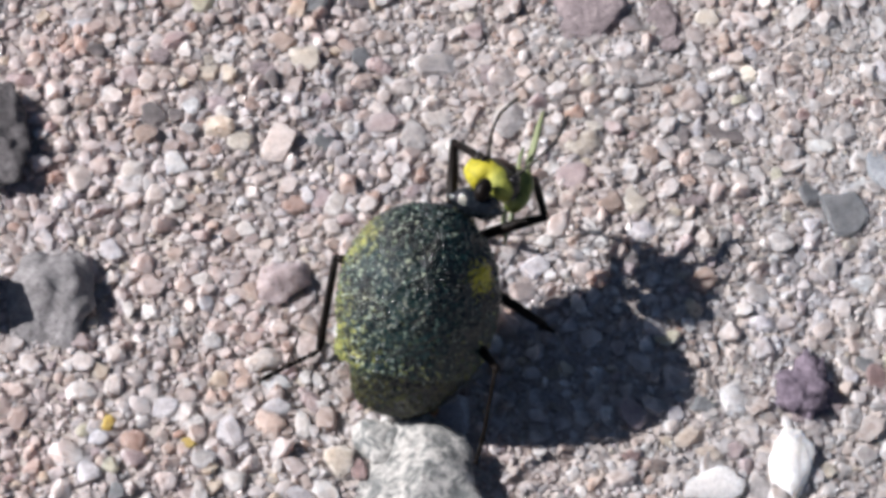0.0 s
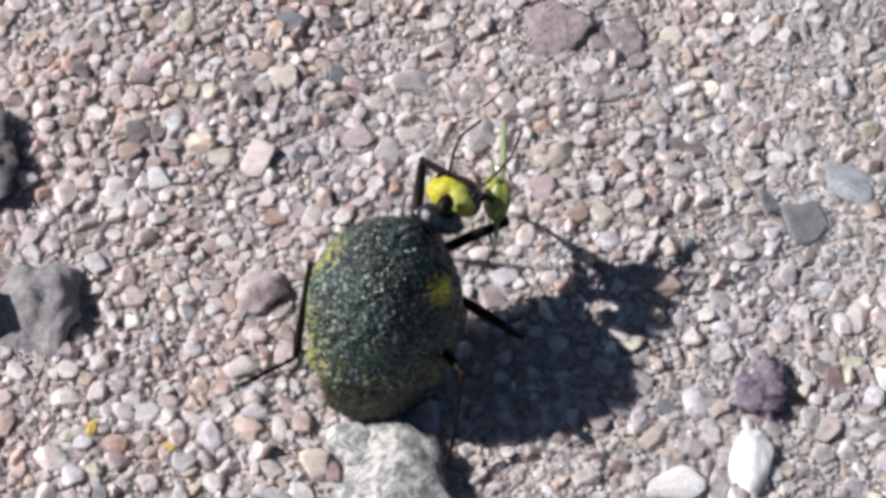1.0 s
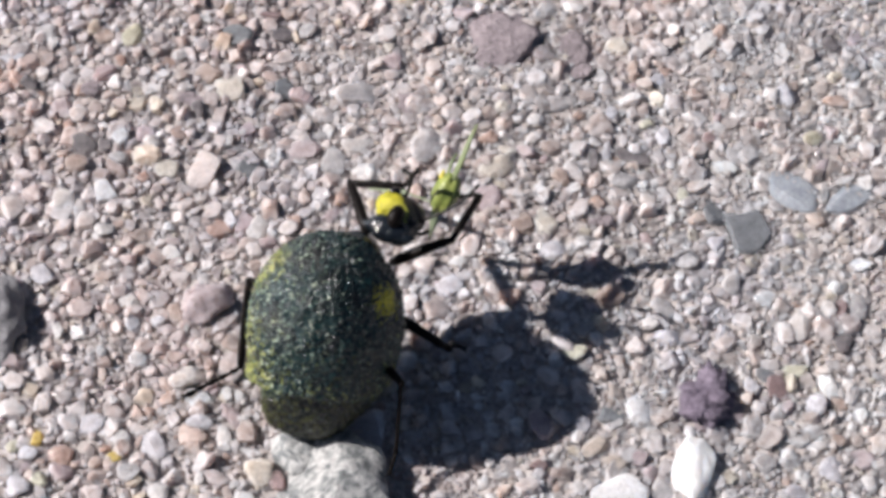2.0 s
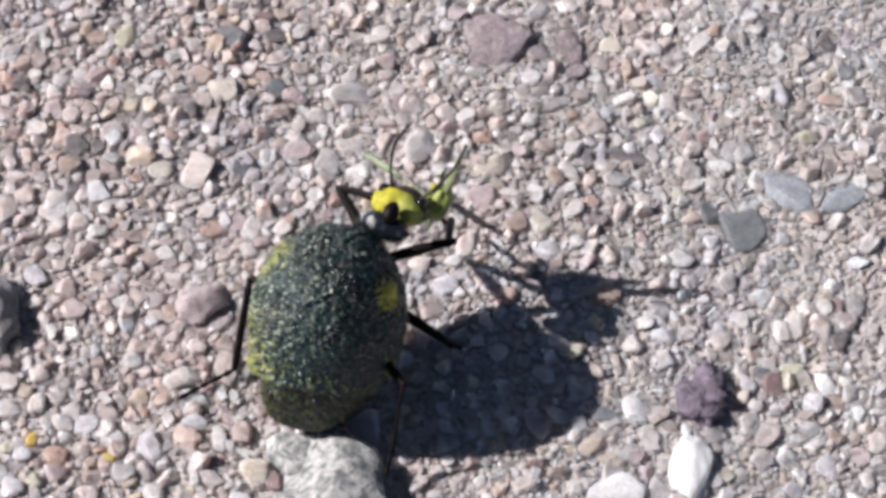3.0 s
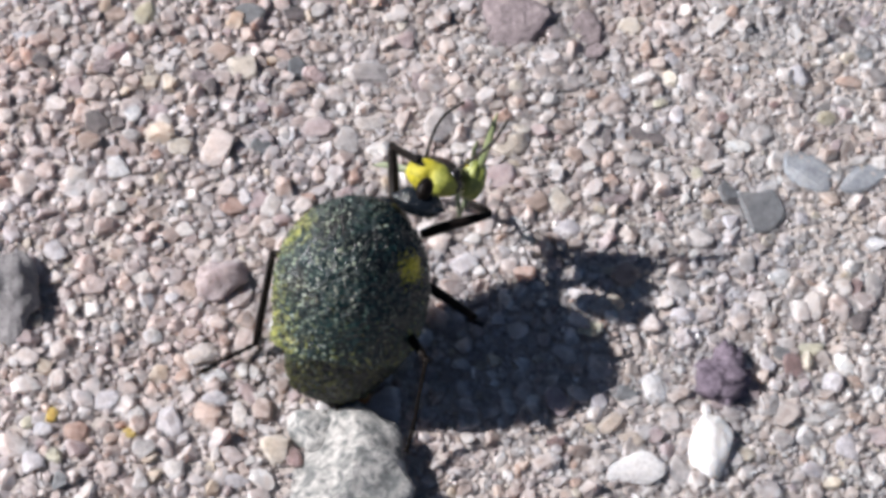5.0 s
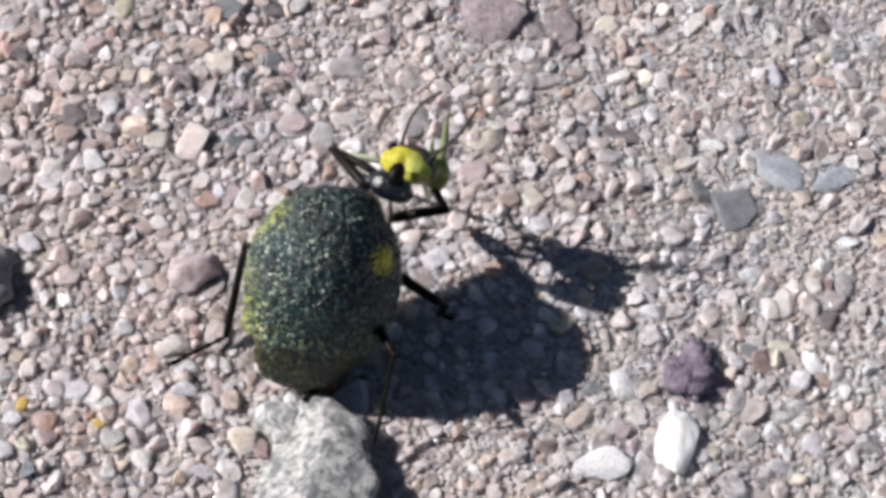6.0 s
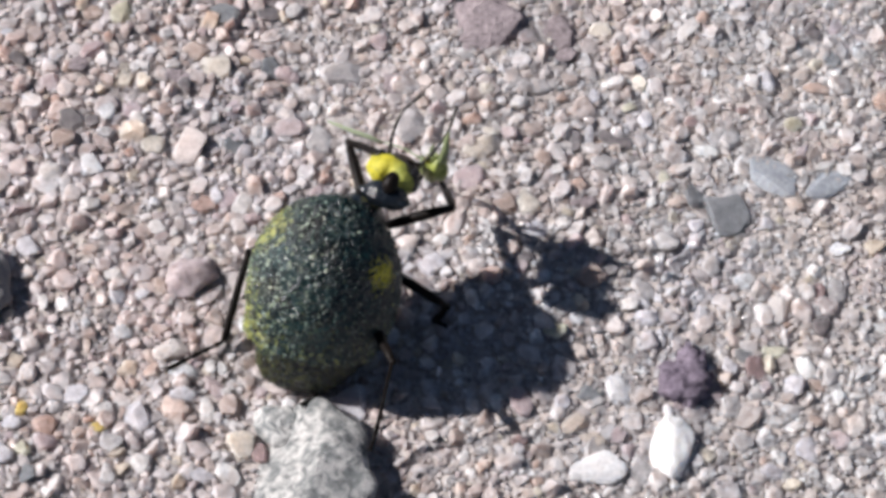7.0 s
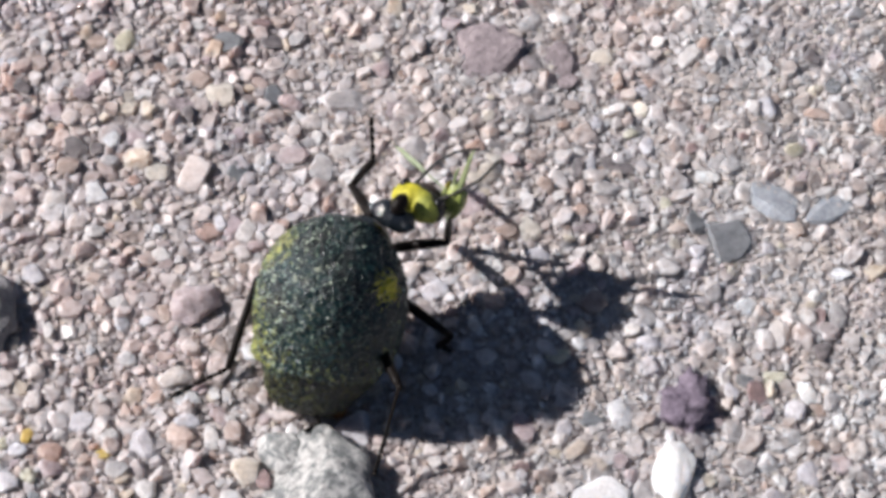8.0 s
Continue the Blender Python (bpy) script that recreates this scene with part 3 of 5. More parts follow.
pebble(9.0, -2.6, 1.77, 1.50, -9, "brown")
pebble(20.9, -4.4, 0.71, 0.84, 7, "white")
pebble(16.9, -7.1, 1.17, 0.89, -9, "slate")
pebble(16.2, -7.8, 0.81, 1.01, 25, "lilac")
pebble(10.2, -11.9, 0.97, 0.99, -7, "rose")
pebble(7.2, -13.9, 0.96, 0.87, -14, "white")
pebble(11.4, -13.9, 1.02, 1.39, 7, "grey")
pebble(20.4, -10.9, 0.69, 0.88, 6, "brown")
pebble(21.3, -8.4, 1.11, 1.07, -12, "grey")
pebble(7.4, -10.1, 0.97, 1.11, 12, "lilac")
pebble(0.7, -12.2, 0.85, 0.81, 5, "white")
pebble(2.7, -12.4, 0.68, 0.64, 23, "white")
pebble(8.9, -9.4, 1.38, 1.11, 8, "slate")


def grains():
    """Loose sand: large grains first, then small ones between them, all in one body."""
    rng = np.random.RandomState(5)
    big = np.array(BIG)
    cell, taken, placed = 0.8, {}, []

    def free(x, y, r, gap):
        i, j = int(x // cell), int(y // cell)
        for a in range(i - 2, i + 3):
            for b in range(j - 2, j + 3):
                for (u, v, s) in taken.get((a, b), ()):
                    if (x - u) ** 2 + (y - v) ** 2 < (gap * (r + s)) ** 2:
                        return False
        return True

    def clear(x, y, r):
        c, s = np.cos(big[:, 4]), np.sin(big[:, 4])
        dx, dy = x - big[:, 0], y - big[:, 1]
        u, v = (c * dx + s * dy) / (0.93 * big[:, 2]), (c * dy - s * dx) / (0.93 * big[:, 3])
        return (u * u + v * v > 1).all()

    for lo, hi, tries, gap in ((0.50, 0.72, 1500, 0.85), (0.36, 0.52, 9000, 0.80), (0.24, 0.38, 26000, 0.78), (0.15, 0.25, 34000, 0.74)):
        for _ in range(tries):
            x, y, r = rng.uniform(-33, 31), rng.uniform(-22, 25), rng.uniform(lo, hi)
            if free(x, y, r, gap) and clear(x, y, r):
                taken.setdefault((int(x // cell), int(y // cell)), []).append((x, y, r))
                placed.append((x, y, r, 0.0))
    bed = [(rng.uniform(-33, 31), rng.uniform(-22, 25), rng.uniform(0.25, 0.42), -0.34) for _ in range(3500)]
    fine = [(rng.uniform(-33, 31), rng.uniform(-22, 25), rng.uniform(0.07, 0.17), -0.02) for _ in range(50000)]
    forms = {level: [grain_form(300 + 40 * level + i, level) for i in range(40)] for level in (1, 2, 3)}
    verts, faces, base = [], [], 0
    for x, y, r, deep in placed + bed + fine:
        level = 1 if r < 0.18 else 3 if r > 0.45 else 2
        v, f = forms[level][rng.randint(40)]
        lean = 0.12 if rng.rand() < 0.75 else 0.45
        q = np.array(Euler((*rng.normal(0, lean, 2), rng.uniform(0, 6.3))).to_matrix())
        size = r * rng.uniform(0.72, 1.36, 3) * (1, 1, 0.66)
        low = deep + (fill(x, y) - clump(x, y) + rng.uniform(-0.10, 0.0) if r < 0.17 else rng.uniform(-0.12, 0.08) - 0.12 * r)
        verts.append((v * size) @ q.T + (x, y, swell(x, y) + clump(x, y) + low))
        faces.append(f + base)
        base += len(v)
    verts, faces = np.concatenate(verts) * MM, np.concatenate(faces)
    me = bpy.data.meshes.new("sand_grains")
    me.vertices.add(len(verts))
    me.vertices.foreach_set("co", verts.ravel())
    me.loops.add(faces.size)
    me.loops.foreach_set("vertex_index", faces.ravel())
    me.polygons.add(len(faces))
    me.polygons.foreach_set("loop_start", np.arange(0, faces.size, 3))
    me.polygons.foreach_set("use_smooth", np.zeros(len(faces), bool))
    me.materials.append(GRAINS)
    me.update()
    me.validate()
    return tagged(new("sand_grains", me), "loose pinkish, white and grey coarse sand grains", "sand", "", "stuff")


grains()

# ---- the beetle ----
beetle = new("beetle")
tagged(beetle, "black-green desert blister beetle dusted with yellow pollen, eating", "beetle")
limb = {}


def elytra():
    """Swollen wing cases: broad and arched, stepped in on one flank before a blunt tail."""
    rows, cols, verts, faces = 250, 320, [], []
    for i in range(rows + 1):
        s = i / rows                                   # 0 tail, 1 front
        u = -math.cos(math.pi * s)
        y = (4.7 if u > 0 else 6.0) * u
        even = math.sqrt(max(1 - abs(u) ** (2.2 if u > 0 else 1.75), 0.0))
        blunt = math.sqrt(max(1 - abs(u) ** (2.2 if u > 0 else 2.2 + 5.0 * min(1.0, max(0.0, -u - 0.35) / 0.3)), 0.0))
        step = min(1.0, max(0.0, (-0.47 - u) / 0.04))
        step = step * step * (3 - 2 * step)
        left, right = 3.88 * blunt * (1 - 0.25 * step), 3.88 * even * (1 - 0.16 * min(1.0, max(0.0, -u - 0.45) / 0.3))
        high, low = 3.75 * (0.65 * even + 0.35 * blunt) * (1 - 0.13 * step), even * (2.8 + 1.0 * u)
        drop = -0.45 * max(0.0, -u - 0.1) ** 1.6 - 0.5 * max(0.0, u - 0.3) ** 2
        for k in range(cols):
            a = 2 * math.pi * k / cols
            x, z = math.cos(a), math.sin(a)
            boxy = 1 - 0.5 * step if x < 0 else 1.0    # the tail has a square shoulder on one side
            x = math.copysign(abs(x) ** boxy, x) * (left if x < 0 else right)
            z = math.copysign(abs(z) ** boxy, z) * (high if z > 0 else low)
            verts.append(Vector((x, y, 4.6 + z + drop)))
    for i in range(rows):
        for k in range(cols):
            a, b = i * cols + k, i * cols + (k + 1) % cols
            faces.append((a, b, b + cols, a + cols))
    out = []
    for p in verts:
        d = Vector((p.x / 4.15, p.y / 6.0, (p.z - 4.6) / 3.7))
        d = d.normalized() if d.length > 0 else d
        bent = p + 0.10 * noise.noise_vector(p * 1.9)
        cell = noise.voronoi(bent * 3.3)[0]
        ridge = min(cell[1] - cell[0], 0.42)
        out.append(p + d * (0.36 * ridge - 0.06 + 0.05 * noise.noise(p * 0.55) + 0.07 * noise.noise(p * 2.9) + 0.035 * noise.noise(p * 6.1)))
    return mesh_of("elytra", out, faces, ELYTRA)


RAISED = pose(0, 0.00199, 0.00076, 26, 0, 0)       # the hind body stands steeper than the chest
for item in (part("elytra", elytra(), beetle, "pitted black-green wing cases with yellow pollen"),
             part("abdomen", mesh_of("abdomen", *ball((0, -0.9, 3.9), (2.9, 4.3, 2.2)), CHITIN), beetle, "black underside of the body"),
             part("abdomen_tip", mesh_of("abdomen_tip", *ball((0.95, -5.75, 4.1), (0.5, 0.5, 0.42)), BELLY), beetle, "orange tip of the abdomen")):
    item.matrix_basis = RAISED
part("chest", mesh_of("chest", *ball((0.9, 3.1, 4.0), (1.6, 2.0, 1.5)), CHITIN), beetle, "black chest between the legs")


def prothorax_shape():
    """A short, boxy collar, coarsely pitted."""
    def form(u):
        square = (abs(u.x) ** 3 + abs(u.y) ** 3 + abs(u.z) ** 3) ** (-1 / 3)
        cell = noise.voronoi(u * 4.5 + Vector((3.0, 1.0, 0.0)))[0]
        pits = 0.16 * min(cell[1] - cell[0], 0.35)
        return 0.53 + 0.45 * square - 0.18 * max(0.0, -u.y) + 0.06 * noise.noise(u * 3) + pits
    return ball((0, 0, 0), (1.2, 0.72, 0.74), 80, 110, form)


thorax = limb["prothorax"] = part("prothorax", mesh_of("prothorax", *prothorax_shape(), CHITIN), beetle, "glossy black prothorax with side spines")
for s in (-1, 1):
    part("spine", mesh_of("spine", *tube([(s * 0.7, -0.1, 0.15), (s * 1.1, -0.12, 0.3), (s * 1.45, -0.02, 0.42)], [0.42, 0.24, 0.03], 8), CHITIN), thorax)
part("neck", mesh_of("neck", *ball((0.16, 0.60, 0.75), (0.42, 0.62, 0.45), 14, 18), LEG), thorax, "black neck knob")


def head_shape():
    """Broad head, wider than long, with a notch behind where the neck goes in."""
    def form(u):
        notch = 0.34 * math.exp(-((u.x / 0.22) ** 2)) * max(0.0, -u.y) ** 1.3
        return 1.0 - notch + 0.05 * noise.noise(u * 2.5)
    return ball((0, 0, 0), (1.5, 1.0, 0.9), 34, 48, form)


head = limb["head"] = part("head", mesh_of("head", *head_shape(), HEAD), beetle, "broad head thickly coated with yellow pollen")
for s in (-1, 1):
    part("eye", mesh_of("eye", *ball((s * 1.06, 0.14, 0.58), (0.27, 0.34, 0.28)), EYE), head, "glossy black eye")
    part("mandible", mesh_of("mandible", *tube([(s * 0.45, 1.0, -0.25), (s * 0.42, 1.45, -0.4), (s * 0.08, 1.75, -0.45)], [0.28, 0.2, 0.05], 8), LEG), head)
    part("palp", mesh_of("palp", *tube([(s * 0.65, 0.9, -0.4), (s * 0.95, 1.2, -0.4), (s * 0.9, 1.6, -0.35), (s * 0.85, 1.8, -0.3)], [0.08, 0.1, 0.13, 0.06], 8), LEG), head)
part("snout", mesh_of("snout", *ball((0.05, 0.86, 0.12), (0.98, 0.62, 0.62)), SNOUT), head, "dark brown snout")


def antenna_shape(side):
    """Eleven beads on a bowed line."""
    n, length, points, radii = 11, 3.9, [], []
    for i in range(n * 4 + 1):
        q = i / (n * 4)
        points.append((side * 0.30 * math.sin(math.pi * q) - side * 0.28 * max(0, q - 0.7) / 0.3, length * q, 0.18 * math.sin(math.pi * q)))
        radii.append((0.065, 0.085, 0.095, 0.085)[i % 4] * (1.35 if i < 5 else 1.0))
    return tube(points, radii, 8)


limb["antenna_left"] = part("antenna", mesh_of("antenna", *antenna_shape(-1), FEELER), beetle, "thin black beaded antenna")
limb["antenna_right"] = part("antenna", mesh_of("antenna", *antenna_shape(1), FEELER), beetle, "thin black beaded antenna")


def femur_shape(n, where):
    return joined(tube([(0, 0, 0), (0, 0.15 * n, 0.04), (0, 0.5 * n, 0.10), (0, 0.85 * n, 0.04), (0, n, 0)], [0.22, 0.29, 0.29, 0.24, 0.18], 10),
                  ball((0, n, 0), (0.2, 0.2, 0.2), 8, 10))


def tibia_shape(n, where):
    spurs = [tube([(s * 0.08, n * 0.94, 0), (s * 0.22, n * 1.06, -0.05)], [0.05, 0.01], 6) for s in (-1, 1)]
    return joined(tube([(0, 0, 0), (0, 0.1 * n, 0.02), (0, 0.5 * n, 0.05), (0, 0.9 * n, 0), (0, n, 0)], [0.14, 0.11, 0.10, 0.11, 0.10] if where == "hind" else [0.17, 0.19, 0.21, 0.22, 0.17], 9), *spurs)


def tarsus_shape(n, where):
    pieces = []
    for i in range(5):
        a, b = n * i / 5, n * (i + 1) / 5
        pieces.append(tube([(0, a, 0), (0, 0.7 * b + 0.3 * a, 0), (0, b, 0)], [0.08, 0.16, 0.09], 7))
    for s in (-1, 1):
        pieces.append(tube([(0, n * 0.97, 0), (s * 0.12, n * 1.05, 0.02), (s * 0.2, n * 1.12, -0.06)], [0.05, 0.04, 0.01], 6))
    return joined(*pieces)


def leg(where, side, femur, tibia, tarsus):
    for bone, shape, n in (("femur", femur_shape, femur), ("tibia", tibia_shape, tibia), ("tarsus", tarsus_shape, tarsus)):
        limb[f"{where}_{bone}_{side}"] = part(bone, mesh_of(bone, *shape(n, where), LEG), beetle)


leg("front", "l", 3.6, 2.9, 2.2)
leg("front", "r", 3.6, 2.9, 2.2)
leg("middle", "l", 2.35, 4.86, 3.18)
leg("middle", "r", 4.24, 1.91, 0.71)
leg("hind", "r", 4.09, 3.98, 1.2)
leg("hind", "l", 3.49, 1.75, 1.03)

# ---- the green scrap that it eats ----
sprig = new("plant_sprig")
tagged(sprig, "torn green flower bud with narrow leaves in the beetle's jaws", "plant")


def blade(points, width):
    """A narrow leaf with a raised fold along its middle."""
    verts, faces, n = [], [], len(points)
    pts = [Vector(p) for p in points]
    for i, p in enumerate(pts):
        w = width * (0.35 + 0.65 * math.sin(math.pi * min(1.0, 0.15 + 0.85 * i / (n - 1)))) if i < n - 1 else 0.03
        side = (pts[min(i + 1, n - 1)] - pts[max(i - 1, 0)]).cross(Vector((0, 0, 1))).normalized() * w
        up = Vector((0, 0, 0.05))
        verts += [p - side + up, p + 2.4 * up, p + side + up, p + side, p + up, p - side]
    for i in range(n - 1):
        for k in range(6):
            a, b = i * 6 + k, i * 6 + (k + 1) % 6
            faces.append((a, b, b + 6, a + 6))
    faces += [tuple(range(6))[::-1], tuple((n - 1) * 6 + k for k in range(6))]
    return verts, faces


def bud_shape():
    return ball((0, 0.15, 0), (0.72, 1.0, 0.62), 18, 24, lambda u: 1 + 0.10 * math.cos(5 * math.atan2(u.z, u.x)) + 0.15 * max(0, u.y))


part("bud", mesh_of("bud", *bud_shape(), BUD), sprig, "bright green bud")
part("leaf", mesh_of("leaf", *blade([(0.1, 0.7, 0), (0.2, 1.6, 0.1), (0.2, 2.6, 0.15), (0.05, 3.5, 0.1), (-0.05, 4.3, 0)], 0.22), LEAF), sprig, "long narrow green leaf")
part("leaf", mesh_of("leaf", *blade([(-0.15, 0.6, 0), (-0.35, 1.2, 0.1), (-0.5, 1.8, 0.1), (-0.55, 2.3, 0)], 0.13), LEAF), sprig)
part("leaf", mesh_of("leaf", *blade([(-3.2, -1.5, -0.3), (-4.0, -1.85, -0.3), (-4.8, -2.2, -0.2), (-5.7, -2.6, -0.2), (-6.4, -3.1, -0.3)], 0.21), STEM), sprig, "dull green leaf end")
part("petal", mesh_of("petal", *blade([(-0.25, 0.5, 0.2), (-0.45, 0.9, 0.35), (-0.5, 1.3, 0.3)], 0.2), PETAL), sprig, "yellow petal tip")
part("stem", mesh_of("stem", *tube([(-0.1, -0.6, 0), (-1.0, -0.8, -0.5), (-2.1, -1.2, -0.6), (-3.4, -1.6, -0.3)], [0.13, 0.06, 0.05, 0.05]), STEM), sprig)
part("stalk", mesh_of("stalk", *tube([(0, -0.6, 0), (-0.1, -1.5, -0.3), (-0.35, -2.6, -0.6)], [0.16, 0.13, 0.05]), STEM), sprig)
part("stalk", mesh_of("stalk", *tube([(-0.9, -0.4, -0.4), (-0.8, -1.5, -0.5), (-0.4, -2.5, -0.7)], [0.11, 0.14, 0.05]), STEM), sprig)


def motions():
    walk(beetle, [
        (0.0, pose(-0.00493, -0.00476, 0.00031, 21.9, -0.6, -7.6)),
        (0.5, pose(-0.00508, -0.00505, 0.00032, 21.5, -1.6, -8.1)),
        (1.0, pose(-0.00479, -0.00440, -0.00000, 25.9, -3.8, -9.7)),
        (1.3, pose(-0.00484, -0.00439, -0.00000, 25.0, -2.5, -9.7)),
        (1.5, pose(-0.00494, -0.00452, 0.00005, 23.8, -1.5, -9.3)),
        (1.8, pose(-0.00524, -0.00505, 0.00022, 21.7, -0.2, -7.8)),
        (2.0, pose(-0.00534, -0.00528, 0.00030, 20.8, 0.2, -7.2)),
        (2.2, pose(-0.00530, -0.00527, 0.00032, 20.7, 0.3, -7.4)),
        (3.3, pose(-0.00479, -0.00472, 0.00033, 21.8, 0.1, -9.7)),
        (3.5, pose(-0.00473, -0.00465, 0.00033, 22.0, 0.0, -10.0)),
        (3.7, pose(-0.00474, -0.00467, 0.00034, 22.1, -0.0, -10.0)),
        (4.0, pose(-0.00481, -0.00474, 0.00034, 22.3, -0.2, -9.7)),
        (4.2, pose(-0.00481, -0.00471, 0.00034, 22.3, -0.3, -9.6)),
        (5.3, pose(-0.00476, -0.00445, 0.00031, 22.3, -0.9, -9.1)),
        (5.5, pose(-0.00475, -0.00439, 0.00031, 22.4, -0.8, -9.1)),
        (5.7, pose(-0.00477, -0.00433, 0.00034, 22.7, 0.2, -9.3)),
        (6.0, pose(-0.00480, -0.00414, 0.00035, 23.9, 1.9, -9.9)),
        (6.5, pose(-0.00465, -0.00347, 0.00001, 29.2, 1.0, -10.6)),
        (6.9, pose(-0.00451, -0.00340, -0.00000, 30.6, 1.4, -11.4)),
        (7.0, pose(-0.00451, -0.00348, 0.00003, 29.8, 1.3, -11.1)),
        (7.1, pose(-0.00455, -0.00365, 0.00011, 27.8, 1.0, -10.2)),
        (7.3, pose(-0.00470, -0.00420, 0.00034, 21.3, -0.2, -7.2)),
        (7.5, pose(-0.00476, -0.00454, 0.00048, 17.0, -1.2, -5.5)),
        (7.7, pose(-0.00455, -0.00426, 0.00034, 19.0, -1.4, -7.5)),
        (8.0, pose(-0.00422, -0.00371, 0.00008, 23.9, -1.2, -11.2)),
    ])
    walk(limb["prothorax"], [
        (0.0, pose(0.00222, 0.00483, 0.00556, -7.3, -4.2, -12.1)),
        (0.5, pose(0.00223, 0.00492, 0.00551, -7.4, -3.0, -12.1)),
        (1.0, pose(0.00225, 0.00474, 0.00567, -9.2, -1.8, -12.2)),
        (1.3, pose(0.00204, 0.00458, 0.00574, -8.9, -2.3, -10.8)),
        (1.5, pose(0.00238, 0.00512, 0.00545, -8.1, -3.6, -11.8)),
        (1.8, pose(0.00249, 0.00497, 0.00548, -7.1, -4.6, -12.2)),
        (2.0, pose(0.00265, 0.00498, 0.00547, -6.4, -5.4, -13.7)),
        (2.2, pose(0.00252, 0.00485, 0.00552, -6.2, -5.8, -14.6)),
        (3.3, pose(0.00218, 0.00478, 0.00556, -6.9, -5.2, -13.0)),
        (3.5, pose(0.00242, 0.00504, 0.00545, -6.5, -6.1, -15.3)),
        (3.7, pose(0.00246, 0.00507, 0.00544, -6.7, -5.9, -14.8)),
        (4.0, pose(0.00242, 0.00482, 0.00554, -6.6, -5.9, -15.1)),
        (4.2, pose(0.00254, 0.00497, 0.00548, -6.4, -6.3, -16.5)),
        (5.3, pose(0.00279, 0.00458, 0.00564, -7.9, -2.8, -9.3)),
        (5.5, pose(0.00229, 0.00496, 0.00549, -7.7, -3.5, -10.6)),
        (5.7, pose(0.00214, 0.00509, 0.00544, -7.0, -5.8, -13.5)),
        (6.0, pose(0.00252, 0.00505, 0.00548, -7.0, -7.8, -13.2)),
        (6.5, pose(0.00251, 0.00496, 0.00563, -8.7, -8.7, -13.8)),
        (6.9, pose(0.00253, 0.00518, 0.00553, -9.7, -8.3, -11.4)),
        (7.0, pose(0.00227, 0.00503, 0.00559, -10.2, -6.1, -8.1)),
        (7.1, pose(0.00197, 0.00480, 0.00567, -9.7, -5.0, -7.4)),
        (7.3, pose(0.00193, 0.00505, 0.00544, -6.9, -4.6, -12.5)),
        (7.5, pose(0.00234, 0.00506, 0.00537, -4.5, -4.7, -19.7)),
        (7.7, pose(0.00240, 0.00505, 0.00540, -5.8, -4.2, -16.5)),
        (8.0, pose(0.00238, 0.00497, 0.00551, -6.3, -7.1, -19.3)),
    ])
    walk(limb["head"], [
        (0.0, pose(0.00271, 0.00631, 0.00471, -49.7, -9.7, -26.8)),
        (0.5, pose(0.00262, 0.00628, 0.00470, -50.2, -7.8, -24.8)),
        (1.0, pose(0.00265, 0.00611, 0.00467, -55.3, -6.8, -22.6)),
        (1.3, pose(0.00230, 0.00594, 0.00479, -53.2, -9.9, -27.9)),
        (1.5, pose(0.00239, 0.00598, 0.00479, -49.6, -13.9, -37.6)),
        (1.8, pose(0.00253, 0.00584, 0.00489, -43.0, -17.5, -53.3)),
        (2.0, pose(0.00285, 0.00590, 0.00489, -41.6, -17.4, -55.0)),
        (2.2, pose(0.00278, 0.00575, 0.00495, -42.4, -16.7, -51.7)),
        (3.3, pose(0.00267, 0.00616, 0.00476, -51.5, -3.5, -8.6)),
        (3.5, pose(0.00293, 0.00614, 0.00476, -51.1, -6.3, -15.8)),
        (3.7, pose(0.00309, 0.00635, 0.00467, -51.8, -4.1, -10.2)),
        (4.0, pose(0.00313, 0.00614, 0.00476, -52.0, -3.4, -8.6)),
        (4.2, pose(0.00331, 0.00617, 0.00474, -51.8, -4.8, -12.5)),
        (5.3, pose(0.00308, 0.00631, 0.00467, -51.8, -5.1, -15.1)),
        (5.5, pose(0.00262, 0.00648, 0.00461, -51.8, -5.3, -15.0)),
        (5.7, pose(0.00283, 0.00662, 0.00456, -52.1, -5.4, -12.6)),
        (6.0, pose(0.00312, 0.00650, 0.00463, -53.0, -7.0, -11.3)),
        (6.5, pose(0.00308, 0.00616, 0.00468, -56.8, -12.0, -20.3)),
        (6.9, pose(0.00269, 0.00615, 0.00468, -58.2, -12.4, -19.1)),
        (7.0, pose(0.00231, 0.00629, 0.00459, -57.6, -11.8, -18.6)),
        (7.1, pose(0.00208, 0.00640, 0.00455, -55.6, -11.2, -20.0)),
        (7.3, pose(0.00223, 0.00625, 0.00473, -46.4, -13.8, -39.8)),
        (7.5, pose(0.00304, 0.00592, 0.00488, -44.3, -9.3, -36.5)),
        (7.7, pose(0.00302, 0.00616, 0.00477, -47.0, -8.7, -30.4)),
        (8.0, pose(0.00341, 0.00603, 0.00475, -52.7, -8.0, -21.4)),
    ])
